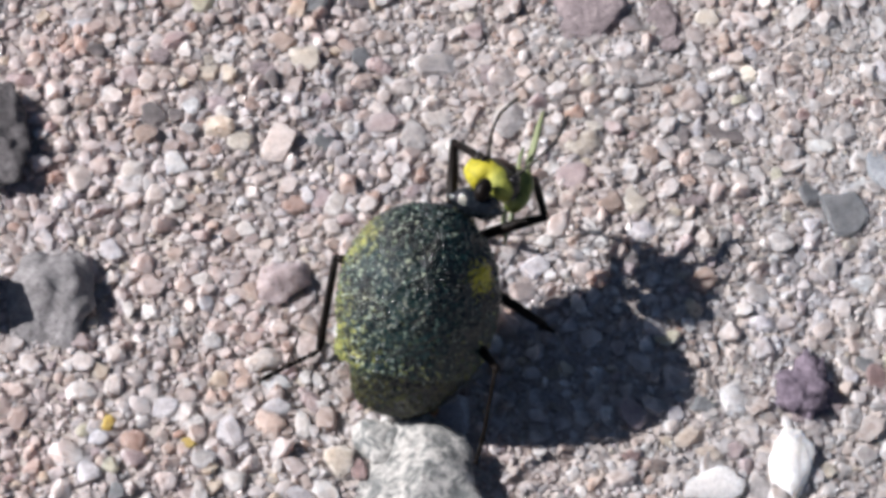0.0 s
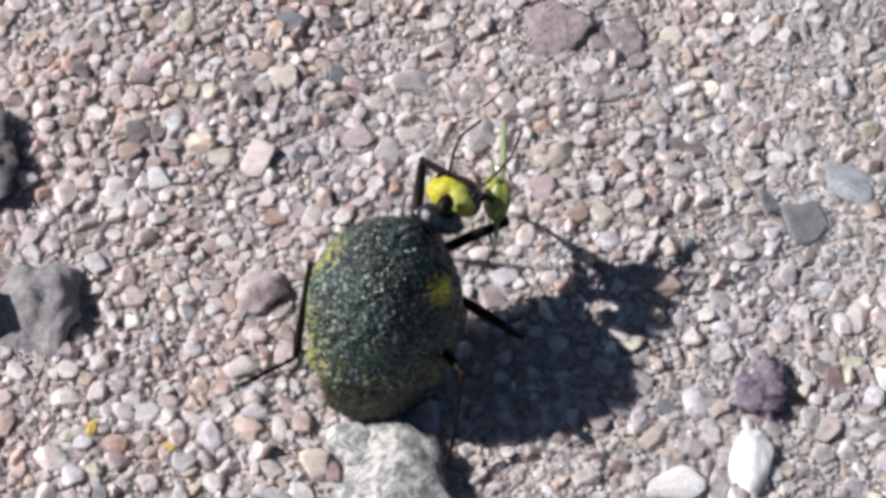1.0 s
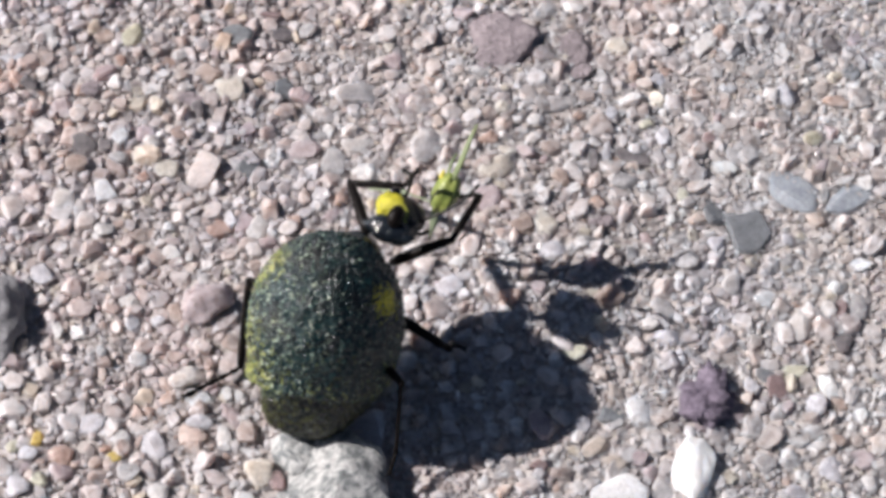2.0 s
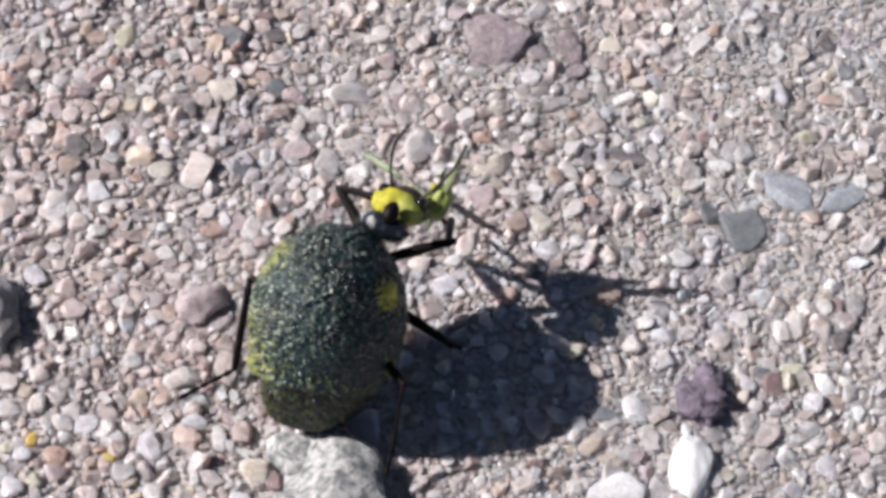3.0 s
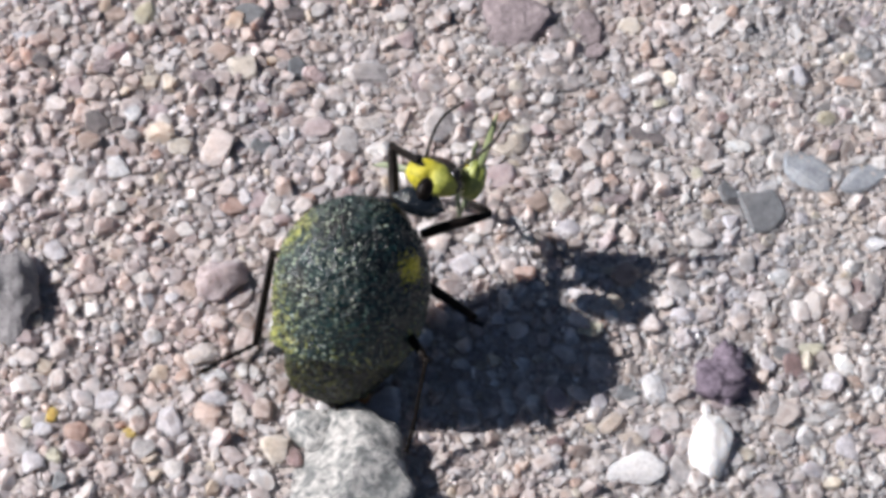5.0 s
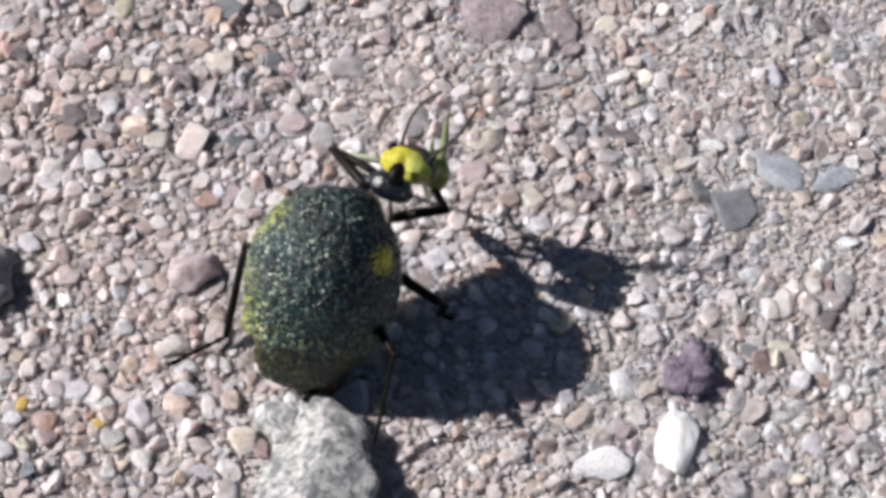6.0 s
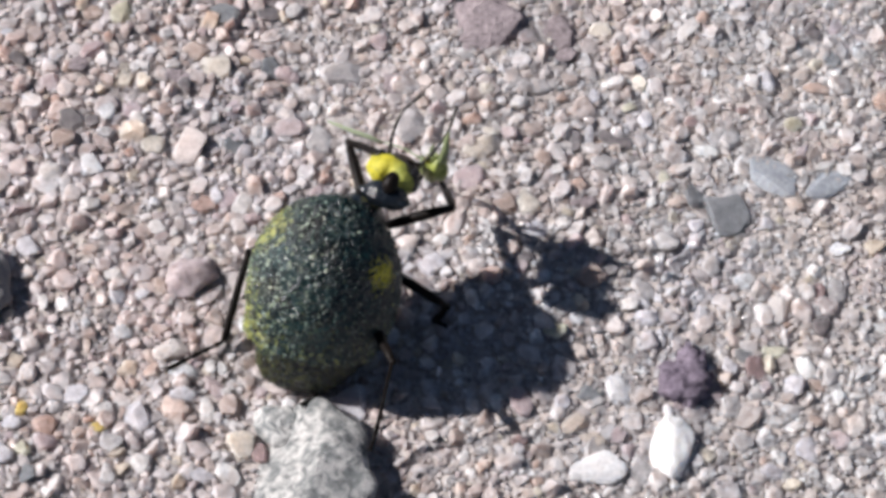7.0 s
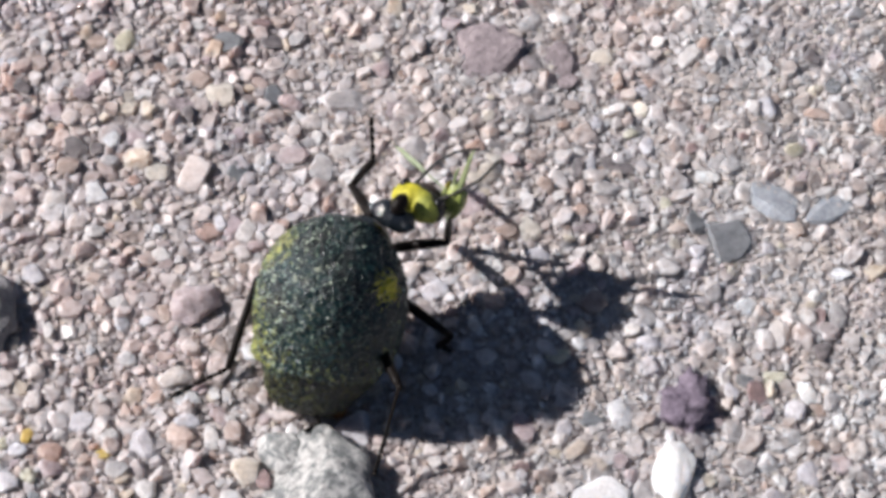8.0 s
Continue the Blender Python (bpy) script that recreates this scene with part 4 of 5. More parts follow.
    walk(limb["antenna_left"], [
        (0.0, pose(0.00240, 0.00734, 0.00429, 39.8, -9.7, -26.9)),
        (0.5, pose(0.00227, 0.00731, 0.00431, 25.7, -4.4, -15.7)),
        (1.0, pose(0.00224, 0.00709, 0.00422, 35.4, -11.3, -32.7)),
        (1.3, pose(0.00201, 0.00697, 0.00433, 37.6, -9.5, -26.8)),
        (1.5, pose(0.00231, 0.00704, 0.00433, 45.0, -17.6, -49.3)),
        (1.8, pose(0.00276, 0.00689, 0.00448, 86.7, -13.2, -144.5)),
        (2.0, pose(0.00311, 0.00694, 0.00449, 98.1, -7.7, -158.6)),
        (2.2, pose(0.00298, 0.00681, 0.00455, 44.7, 11.8, 34.3)),
        (3.3, pose(0.00203, 0.00704, 0.00441, 36.3, -11.9, -31.7)),
        (3.5, pose(0.00242, 0.00710, 0.00438, 33.5, -17.0, -49.0)),
        (3.7, pose(0.00246, 0.00725, 0.00431, 39.0, -17.2, -49.6)),
        (4.0, pose(0.00248, 0.00701, 0.00440, 50.8, -19.4, -59.5)),
        (4.2, pose(0.00273, 0.00709, 0.00437, 43.8, -16.5, -46.9)),
        (5.3, pose(0.00254, 0.00725, 0.00429, 32.6, -11.3, -31.5)),
        (5.5, pose(0.00208, 0.00742, 0.00423, 43.2, -6.9, -19.2)),
        (5.7, pose(0.00225, 0.00753, 0.00417, 22.7, -18.1, -51.1)),
        (6.0, pose(0.00253, 0.00739, 0.00421, 33.4, -16.4, -36.7)),
        (6.5, pose(0.00268, 0.00709, 0.00415, 56.1, -28.2, -71.5)),
        (6.9, pose(0.00227, 0.00707, 0.00411, 43.9, -25.4, -50.5)),
        (7.0, pose(0.00187, 0.00720, 0.00405, 26.7, -14.2, -23.6)),
        (7.1, pose(0.00166, 0.00735, 0.00405, 25.8, -1.8, -1.5)),
        (7.3, pose(0.00219, 0.00732, 0.00432, 13.8, 1.9, 4.1)),
        (7.5, pose(0.00291, 0.00701, 0.00455, 59.7, -16.9, -99.9)),
        (7.7, pose(0.00277, 0.00722, 0.00441, 45.7, -18.9, -87.0)),
        (8.0, pose(0.00300, 0.00701, 0.00432, 11.2, -18.9, -53.4)),
    ])
    walk(limb["antenna_right"], [
        (0.0, pose(0.00380, 0.00664, 0.00457, 7.6, -14.2, -40.7)),
        (0.5, pose(0.00370, 0.00664, 0.00453, 36.4, -7.4, -23.7)),
        (1.0, pose(0.00370, 0.00649, 0.00442, 9.5, -13.1, -37.0)),
        (1.3, pose(0.00340, 0.00623, 0.00461, 11.6, -16.1, -43.9)),
        (1.5, pose(0.00353, 0.00609, 0.00472, 12.0, -18.6, -53.2)),
        (1.8, pose(0.00367, 0.00567, 0.00496, 3.2, -17.9, -54.7)),
        (2.0, pose(0.00398, 0.00570, 0.00497, 30.3, -20.0, -72.2)),
        (2.2, pose(0.00392, 0.00561, 0.00501, 21.7, -18.6, -62.0)),
        (3.3, pose(0.00359, 0.00680, 0.00451, 30.5, -16.9, -49.4)),
        (3.5, pose(0.00394, 0.00667, 0.00456, 26.7, -18.0, -53.6)),
        (3.7, pose(0.00402, 0.00697, 0.00443, 37.0, -20.5, -66.9)),
        (4.0, pose(0.00406, 0.00677, 0.00450, 41.8, -21.1, -70.6)),
        (4.2, pose(0.00428, 0.00674, 0.00450, 39.2, -19.7, -61.6)),
        (5.3, pose(0.00407, 0.00683, 0.00444, 17.3, -16.3, -47.7)),
        (5.5, pose(0.00361, 0.00700, 0.00437, 21.2, -13.9, -38.8)),
        (5.7, pose(0.00380, 0.00719, 0.00432, 32.3, -19.0, -55.2)),
        (6.0, pose(0.00409, 0.00708, 0.00440, 35.5, -21.3, -56.5)),
        (6.5, pose(0.00414, 0.00656, 0.00448, 45.9, -28.5, -74.5)),
        (6.9, pose(0.00374, 0.00656, 0.00447, 25.3, -24.1, -46.3)),
        (7.0, pose(0.00335, 0.00670, 0.00438, 11.1, -17.3, -30.3)),
        (7.1, pose(0.00313, 0.00681, 0.00436, 34.5, -20.4, -42.7)),
        (7.3, pose(0.00337, 0.00633, 0.00470, 48.5, -20.3, -72.4)),
        (7.5, pose(0.00417, 0.00608, 0.00481, 55.3, -17.0, -96.5)),
        (7.7, pose(0.00412, 0.00643, 0.00465, 29.6, -14.2, -51.6)),
        (8.0, pose(0.00447, 0.00643, 0.00454, 26.5, -21.6, -65.8)),
    ])
    walk(limb["front_femur_l"], [
        (0.0, pose(0.00095, 0.00478, 0.00445, -18.9, 3.0, 6.0)),
        (0.5, pose(0.00094, 0.00488, 0.00442, -25.8, 3.5, 4.5)),
        (1.0, pose(0.00090, 0.00466, 0.00460, -24.5, 5.7, 3.2)),
        (1.3, pose(0.00070, 0.00448, 0.00466, -16.8, 1.2, -3.5)),
        (1.5, pose(0.00107, 0.00506, 0.00435, -24.9, 0.9, -1.7)),
        (1.8, pose(0.00120, 0.00493, 0.00438, -7.9, -2.0, -5.7)),
        (2.0, pose(0.00140, 0.00497, 0.00436, -29.7, 7.8, 21.6)),
        (2.2, pose(0.00127, 0.00486, 0.00440, -30.4, 6.1, 17.3)),
        (3.3, pose(0.00090, 0.00475, 0.00444, -38.6, 11.5, 30.8)),
        (3.5, pose(0.00116, 0.00504, 0.00433, -38.6, 10.9, 28.6)),
        (3.7, pose(0.00120, 0.00506, 0.00432, -36.0, 11.1, 28.8)),
        (4.0, pose(0.00117, 0.00482, 0.00442, -27.2, 10.0, 25.0)),
        (4.2, pose(0.00131, 0.00499, 0.00435, -35.1, 9.8, 24.2)),
        (5.3, pose(0.00148, 0.00450, 0.00455, -17.2, 4.4, 8.3)),
        (5.5, pose(0.00099, 0.00490, 0.00440, -30.9, 12.3, 29.8)),
        (5.7, pose(0.00088, 0.00506, 0.00432, -37.4, 13.7, 36.0)),
        (6.0, pose(0.00128, 0.00501, 0.00432, -32.0, 15.0, 41.8)),
        (6.5, pose(0.00128, 0.00485, 0.00446, -34.2, 17.1, 35.4)),
        (6.9, pose(0.00128, 0.00503, 0.00437, -34.0, 18.1, 36.2)),
        (7.0, pose(0.00099, 0.00484, 0.00446, -31.2, 10.9, 22.3)),
        (7.1, pose(0.00068, 0.00464, 0.00455, -43.7, 18.3, 40.9)),
        (7.3, pose(0.00065, 0.00503, 0.00434, -41.6, 13.1, 35.9)),
        (7.5, pose(0.00111, 0.00519, 0.00428, -44.6, 8.8, 26.5)),
        (7.7, pose(0.00113, 0.00510, 0.00431, -40.7, 11.7, 32.5)),
        (8.0, pose(0.00114, 0.00500, 0.00437, -47.5, 13.8, 30.6)),
    ])
    walk(limb["front_tibia_l"], [
        (0.0, pose(0.00053, 0.00814, 0.00328, 45.3, -16.1, -135.6)),
        (0.5, pose(0.00059, 0.00809, 0.00286, 55.7, -14.5, -143.6)),
        (1.0, pose(0.00057, 0.00790, 0.00312, 46.3, -21.3, -135.9)),
        (1.3, pose(0.00089, 0.00790, 0.00362, 19.9, -23.6, -117.3)),
        (1.5, pose(0.00114, 0.00830, 0.00283, -9.3, -23.8, -97.9)),
        (1.8, pose(0.00158, 0.00845, 0.00388, 13.1, -20.8, -107.6)),
        (2.0, pose(0.00003, 0.00777, 0.00258, 12.8, -20.8, -93.7)),
        (2.2, pose(0.00016, 0.00775, 0.00258, 33.6, -19.9, -105.7)),
        (3.3, pose(-0.00091, 0.00693, 0.00223, 48.5, -17.0, -130.2)),
        (3.5, pose(-0.00055, 0.00730, 0.00211, 48.1, -16.2, -133.9)),
        (3.7, pose(-0.00055, 0.00741, 0.00223, 46.3, -16.5, -133.5)),
        (4.0, pose(-0.00044, 0.00758, 0.00280, 44.4, -16.1, -135.6)),
        (4.2, pose(-0.00022, 0.00751, 0.00232, 48.4, -16.2, -135.4)),
        (5.3, pose(0.00090, 0.00787, 0.00348, 50.2, -15.6, -139.5)),
        (5.5, pose(-0.00088, 0.00738, 0.00258, 38.7, -22.0, -103.5)),
        (5.7, pose(-0.00121, 0.00706, 0.00219, 31.0, -18.3, -127.3)),
        (6.0, pose(-0.00110, 0.00695, 0.00248, 21.8, -20.5, -117.8)),
        (6.5, pose(-0.00092, 0.00692, 0.00253, 39.7, -22.9, -128.8)),
        (6.9, pose(-0.00098, 0.00705, 0.00245, 45.3, -23.5, -129.9)),
        (7.0, pose(-0.00049, 0.00754, 0.00263, 52.7, -23.3, -128.5)),
        (7.1, pose(-0.00161, 0.00608, 0.00219, 36.4, -11.4, -20.6)),
        (7.3, pose(-0.00135, 0.00688, 0.00200, 51.5, 6.6, 16.6)),
        (7.5, pose(-0.00037, 0.00730, 0.00178, 34.8, -14.6, -125.7)),
        (7.7, pose(-0.00073, 0.00714, 0.00200, 39.5, -14.2, -137.0)),
        (8.0, pose(-0.00063, 0.00676, 0.00179, 62.5, -23.7, -84.8)),
    ])
    walk(limb["front_tarsus_l"], [
        (0.0, pose(0.00236, 0.00709, 0.00527, -8.9, -18.1, -127.0)),
        (0.5, pose(0.00203, 0.00713, 0.00518, -7.7, -21.3, -104.7)),
        (1.0, pose(0.00250, 0.00699, 0.00507, -10.8, -25.8, -107.3)),
        (1.3, pose(0.00348, 0.00700, 0.00453, -67.5, -13.4, -36.5)),
        (1.5, pose(0.00393, 0.00772, 0.00241, -66.0, -15.8, -43.5)),
        (1.8, pose(0.00432, 0.00782, 0.00450, -74.7, -12.8, -35.4)),
        (2.0, pose(0.00285, 0.00781, 0.00319, 73.7, -20.2, -104.4)),
        (2.2, pose(0.00263, 0.00762, 0.00410, 55.1, -20.3, -100.8)),
        (3.3, pose(0.00095, 0.00618, 0.00432, -5.4, -21.8, -86.3)),
        (3.5, pose(0.00125, 0.00640, 0.00420, -4.5, -21.9, -83.4)),
        (3.7, pose(0.00130, 0.00646, 0.00425, -5.5, -22.1, -88.4)),
        (4.0, pose(0.00141, 0.00650, 0.00475, -5.6, -22.3, -91.1)),
        (4.2, pose(0.00155, 0.00657, 0.00440, -5.9, -22.3, -92.5)),
        (5.3, pose(0.00255, 0.00685, 0.00564, -8.0, -22.2, -99.3)),
        (5.5, pose(0.00147, 0.00750, 0.00427, 75.2, -20.8, -115.5)),
        (5.7, pose(0.00103, 0.00593, 0.00361, -4.7, -22.6, -83.2)),
        (6.0, pose(0.00144, 0.00603, 0.00349, -3.6, -23.9, -80.4)),
        (6.5, pose(0.00126, 0.00608, 0.00423, -5.7, -29.2, -89.2)),
        (6.9, pose(0.00110, 0.00638, 0.00434, -5.5, -30.5, -82.7)),
        (7.0, pose(0.00144, 0.00716, 0.00475, -6.1, -29.7, -91.9)),
        (7.1, pose(-0.00111, 0.00837, 0.00387, 8.1, 6.4, 14.4)),
        (7.3, pose(-0.00161, 0.00867, 0.00425, 26.5, 15.3, 43.9)),
        (7.5, pose(0.00179, 0.00625, 0.00338, -3.7, -16.9, -87.4)),
        (7.7, pose(0.00112, 0.00582, 0.00380, -3.2, -18.5, -79.4)),
        (8.0, pose(0.00060, 0.00791, 0.00415, 11.8, 7.1, 13.2)),
    ])
    walk(limb["front_femur_r"], [
        (0.0, pose(0.00225, 0.00378, 0.00227, 19.5, -21.2, -76.6)),
        (0.5, pose(0.00220, 0.00389, 0.00221, 1.2, -18.8, -63.6)),
        (1.0, pose(0.00201, 0.00352, 0.00238, -3.9, -20.4, -58.1)),
        (1.3, pose(0.00187, 0.00341, 0.00245, -1.7, -18.9, -52.7)),
        (1.5, pose(0.00224, 0.00402, 0.00217, -1.8, -20.2, -59.7)),
        (1.8, pose(0.00244, 0.00394, 0.00221, 49.7, -21.5, -99.1)),
        (2.0, pose(0.00263, 0.00398, 0.00221, 26.6, -20.4, -77.6)),
        (2.2, pose(0.00248, 0.00385, 0.00226, 46.4, -20.4, -99.2)),
        (3.3, pose(0.00211, 0.00377, 0.00230, -0.1, -20.1, -66.1)),
        (3.5, pose(0.00233, 0.00400, 0.00220, -0.1, -20.3, -66.3)),
        (3.7, pose(0.00239, 0.00404, 0.00219, -0.0, -20.5, -67.0)),
        (4.0, pose(0.00235, 0.00378, 0.00228, 0.7, -20.4, -65.9)),
        (4.2, pose(0.00247, 0.00391, 0.00222, 1.0, -20.2, -64.3)),
        (5.3, pose(0.00276, 0.00359, 0.00235, -0.8, -20.6, -68.8)),
        (5.5, pose(0.00224, 0.00395, 0.00221, -4.2, -22.2, -83.1)),
        (5.7, pose(0.00208, 0.00404, 0.00218, 46.6, -21.8, -106.8)),
        (6.0, pose(0.00252, 0.00396, 0.00226, 38.8, -23.7, -94.8)),
        (6.5, pose(0.00249, 0.00358, 0.00242, 38.1, -29.1, -91.8)),
        (6.9, pose(0.00254, 0.00378, 0.00233, 38.4, -30.6, -90.5)),
        (7.0, pose(0.00231, 0.00369, 0.00236, 13.7, -28.8, -71.1)),
        (7.1, pose(0.00201, 0.00358, 0.00241, -2.4, -25.7, -63.8)),
        (7.3, pose(0.00191, 0.00408, 0.00217, 41.4, -21.3, -92.4)),
        (7.5, pose(0.00220, 0.00423, 0.00211, 52.1, -16.7, -105.9)),
        (7.7, pose(0.00225, 0.00415, 0.00214, 45.7, -19.0, -99.5)),
        (8.0, pose(0.00214, 0.00380, 0.00226, 35.7, -23.9, -96.3)),
    ])
    walk(limb["front_tibia_r"], [
        (0.0, pose(0.00547, 0.00500, 0.00340, -36.8, 7.2, 16.8)),
        (0.5, pose(0.00543, 0.00552, 0.00228, -54.2, 8.2, 17.0)),
        (1.0, pose(0.00513, 0.00535, 0.00216, -60.8, 12.3, 17.9)),
        (1.3, pose(0.00476, 0.00558, 0.00236, -27.7, 0.7, -4.6)),
        (1.5, pose(0.00538, 0.00580, 0.00206, -40.9, -1.0, -5.9)),
        (1.8, pose(0.00492, 0.00458, 0.00476, 6.5, -12.8, -35.4)),
        (2.0, pose(0.00567, 0.00523, 0.00372, -13.3, -7.9, -20.9)),
        (2.2, pose(0.00509, 0.00435, 0.00470, 7.5, -13.6, -38.7)),
        (3.3, pose(0.00544, 0.00523, 0.00229, -60.3, 11.2, 29.9)),
        (3.5, pose(0.00564, 0.00546, 0.00219, -59.3, 14.1, 38.4)),
        (3.7, pose(0.00572, 0.00544, 0.00219, -63.6, 12.5, 32.8)),
        (4.0, pose(0.00565, 0.00527, 0.00232, -64.2, 10.6, 26.7)),
        (4.2, pose(0.00571, 0.00550, 0.00228, -61.1, 10.9, 27.3)),
        (5.3, pose(0.00613, 0.00488, 0.00229, -61.3, 14.4, 36.2)),
        (5.5, pose(0.00584, 0.00430, 0.00196, -50.3, 12.2, 29.6)),
        (5.7, pose(0.00474, 0.00426, 0.00460, -58.1, 14.7, 39.3)),
        (6.0, pose(0.00541, 0.00463, 0.00432, -52.6, 9.2, 26.3)),
        (6.5, pose(0.00537, 0.00458, 0.00437, -54.4, 15.3, 31.4)),
        (6.9, pose(0.00539, 0.00489, 0.00426, -56.5, 16.2, 32.2)),
        (7.0, pose(0.00551, 0.00522, 0.00312, -68.1, 8.4, 17.6)),
        (7.1, pose(0.00530, 0.00512, 0.00228, -65.1, 5.3, 12.2)),
        (7.3, pose(0.00465, 0.00484, 0.00439, -37.7, -12.2, -34.2)),
        (7.5, pose(0.00456, 0.00441, 0.00483, -35.8, -10.6, -42.0)),
        (7.7, pose(0.00488, 0.00456, 0.00457, -52.7, -5.5, -20.6)),
        (8.0, pose(0.00516, 0.00433, 0.00418, -60.5, 4.3, 6.8)),
    ])
    walk(limb["front_tarsus_r"], [
        (0.0, pose(0.00459, 0.00717, 0.00167, -71.9, 21.6, 78.6)),
        (0.5, pose(0.00460, 0.00705, -0.00005, -74.3, 8.2, 16.9)),
        (1.0, pose(0.00417, 0.00654, -0.00032, -83.2, 7.3, 6.7)),
        (1.3, pose(0.00496, 0.00815, 0.00100, -69.8, 23.0, 58.9)),
        (1.5, pose(0.00565, 0.00798, 0.00016, -66.8, 16.2, 37.4)),
        (1.8, pose(0.00653, 0.00699, 0.00509, -44.8, 15.7, 44.3)),
        (2.0, pose(0.00677, 0.00784, 0.00306, -31.4, 20.6, 82.1)),
        (2.2, pose(0.00684, 0.00667, 0.00507, -28.8, 16.8, 53.9)),
        (3.3, pose(0.00429, 0.00623, -0.00018, -53.8, 6.8, 17.6)),
        (3.5, pose(0.00424, 0.00624, -0.00023, -44.3, -2.6, -6.5)),
        (3.7, pose(0.00454, 0.00624, -0.00035, -50.7, 5.2, 12.8)),
        (4.0, pose(0.00466, 0.00619, -0.00024, -50.9, 5.1, 12.2)),
        (4.2, pose(0.00464, 0.00653, -0.00020, -63.1, 5.3, 12.5)),
        (5.3, pose(0.00480, 0.00564, -0.00016, -32.0, 2.9, 4.6)),
        (5.5, pose(0.00450, 0.00567, -0.00021, -25.5, 1.4, 1.4)),
        (5.7, pose(0.00329, 0.00506, 0.00223, -29.1, -11.8, -29.6)),
        (6.0, pose(0.00430, 0.00606, 0.00204, -65.0, 0.7, 6.4)),
        (6.5, pose(0.00395, 0.00571, 0.00208, -76.8, -4.0, -5.0)),
        (6.9, pose(0.00396, 0.00588, 0.00194, -65.3, -4.8, -5.4)),
        (7.0, pose(0.00480, 0.00615, 0.00046, -50.3, 13.6, 27.6)),
        (7.1, pose(0.00479, 0.00626, -0.00034, -51.6, 4.1, 9.9)),
        (7.3, pose(0.00626, 0.00653, 0.00265, -58.5, 9.8, 25.6)),
        (7.5, pose(0.00638, 0.00595, 0.00316, -56.1, 9.9, 30.7)),
        (7.7, pose(0.00572, 0.00613, 0.00228, -49.9, 11.0, 29.9)),
        (8.0, pose(0.00480, 0.00573, 0.00166, -52.6, 4.0, 6.1)),
    ])
    walk(sprig, [
        (0.0, pose(-0.00050, -0.00099, 0.00557, 37.4, -29.3, -41.3)),
        (0.5, pose(-0.00003, -0.00061, 0.00559, 63.9, -14.6, -36.5)),
        (1.0, pose(0.00015, -0.00082, 0.00554, 39.2, -29.3, -28.3)),
        (1.3, pose(0.00014, 0.00058, 0.00546, 58.5, -4.7, -43.0)),
        (1.5, pose(0.00098, 0.00071, 0.00543, 66.2, 0.3, -48.7)),
        (1.8, pose(0.00062, 0.00079, 0.00544, 61.8, 3.5, -63.2)),
        (2.0, pose(0.00030, 0.00017, 0.00548, 50.4, -21.3, -60.0)),
        (2.2, pose(0.00049, 0.00048, 0.00548, 61.8, -1.0, -71.6)),
        (3.3, pose(0.00013, -0.00062, 0.00556, 72.6, -2.9, -51.2)),
        (3.5, pose(0.00103, -0.00023, 0.00557, 82.8, -2.2, -44.8)),
        (3.7, pose(0.00058, -0.00051, 0.00558, 65.8, -4.5, -55.4)),
        (4.0, pose(0.00056, -0.00061, 0.00560, 74.3, 3.5, -48.6)),
        (4.2, pose(0.00058, -0.00067, 0.00560, 49.4, -17.8, -51.7)),
        (5.3, pose(0.00089, -0.00016, 0.00559, 62.8, -4.2, -47.2)),
        (5.5, pose(0.00077, 0.00014, 0.00559, 69.2, 6.8, -59.4)),
        (5.7, pose(0.00052, -0.00053, 0.00560, 84.4, 7.6, -36.1)),
        (6.0, pose(0.00053, -0.00029, 0.00562, 73.9, 0.2, -36.5)),
        (6.5, pose(0.00048, -0.00061, 0.00557, 67.4, -8.1, -36.2)),
        (6.9, pose(0.00086, 0.00001, 0.00560, 71.1, -1.1, -32.1)),
        (7.0, pose(0.00059, 0.00046, 0.00560, 89.1, 12.6, -33.5)),
        (7.1, pose(0.00119, 0.00059, 0.00560, 64.3, -1.8, -60.6)),
        (7.3, pose(0.00155, 0.00057, 0.00555, 65.7, 0.5, -60.9)),
        (7.5, pose(0.00121, 0.00007, 0.00545, 65.9, 5.1, -50.2)),
        (7.7, pose(0.00093, 0.00035, 0.00545, 70.8, 7.0, -54.7)),
        (8.0, pose(0.00143, 0.00015, 0.00546, 73.0, -0.7, -67.4)),
    ])
    walk(limb["middle_femur_l"], [
        (0.0, pose(-0.00220, 0.00160, 0.00260, 17.8, 21.8, 93.4)),
        (0.5, pose(-0.00220, 0.00160, 0.00260, 20.5, 21.6, 89.2)),
        (1.0, pose(-0.00220, 0.00160, 0.00260, 17.6, 25.8, 90.2)),
        (1.5, pose(-0.00220, 0.00160, 0.00260, 17.4, 23.7, 92.5)),
        (2.0, pose(-0.00220, 0.00160, 0.00260, 22.6, 20.8, 87.7)),
        (3.5, pose(-0.00220, 0.00160, 0.00260, 14.5, 21.8, 99.0)),
        (4.0, pose(-0.00220, 0.00160, 0.00260, 15.7, 22.1, 97.1)),
        (5.5, pose(-0.00220, 0.00160, 0.00260, 14.1, 22.0, 99.9)),
        (6.0, pose(-0.00220, 0.00160, 0.00260, 11.1, 23.5, 106.8)),
        (6.5, pose(-0.00220, 0.00160, 0.00260, 13.3, 27.9, 110.7)),
        (7.0, pose(-0.00220, 0.00160, 0.00260, 13.0, 28.4, 112.2)),
        (7.5, pose(-0.00220, 0.00160, 0.00260, 13.5, 16.6, 98.4)),
        (8.0, pose(-0.00220, 0.00160, 0.00260, 10.8, 21.9, 112.3)),
    ])
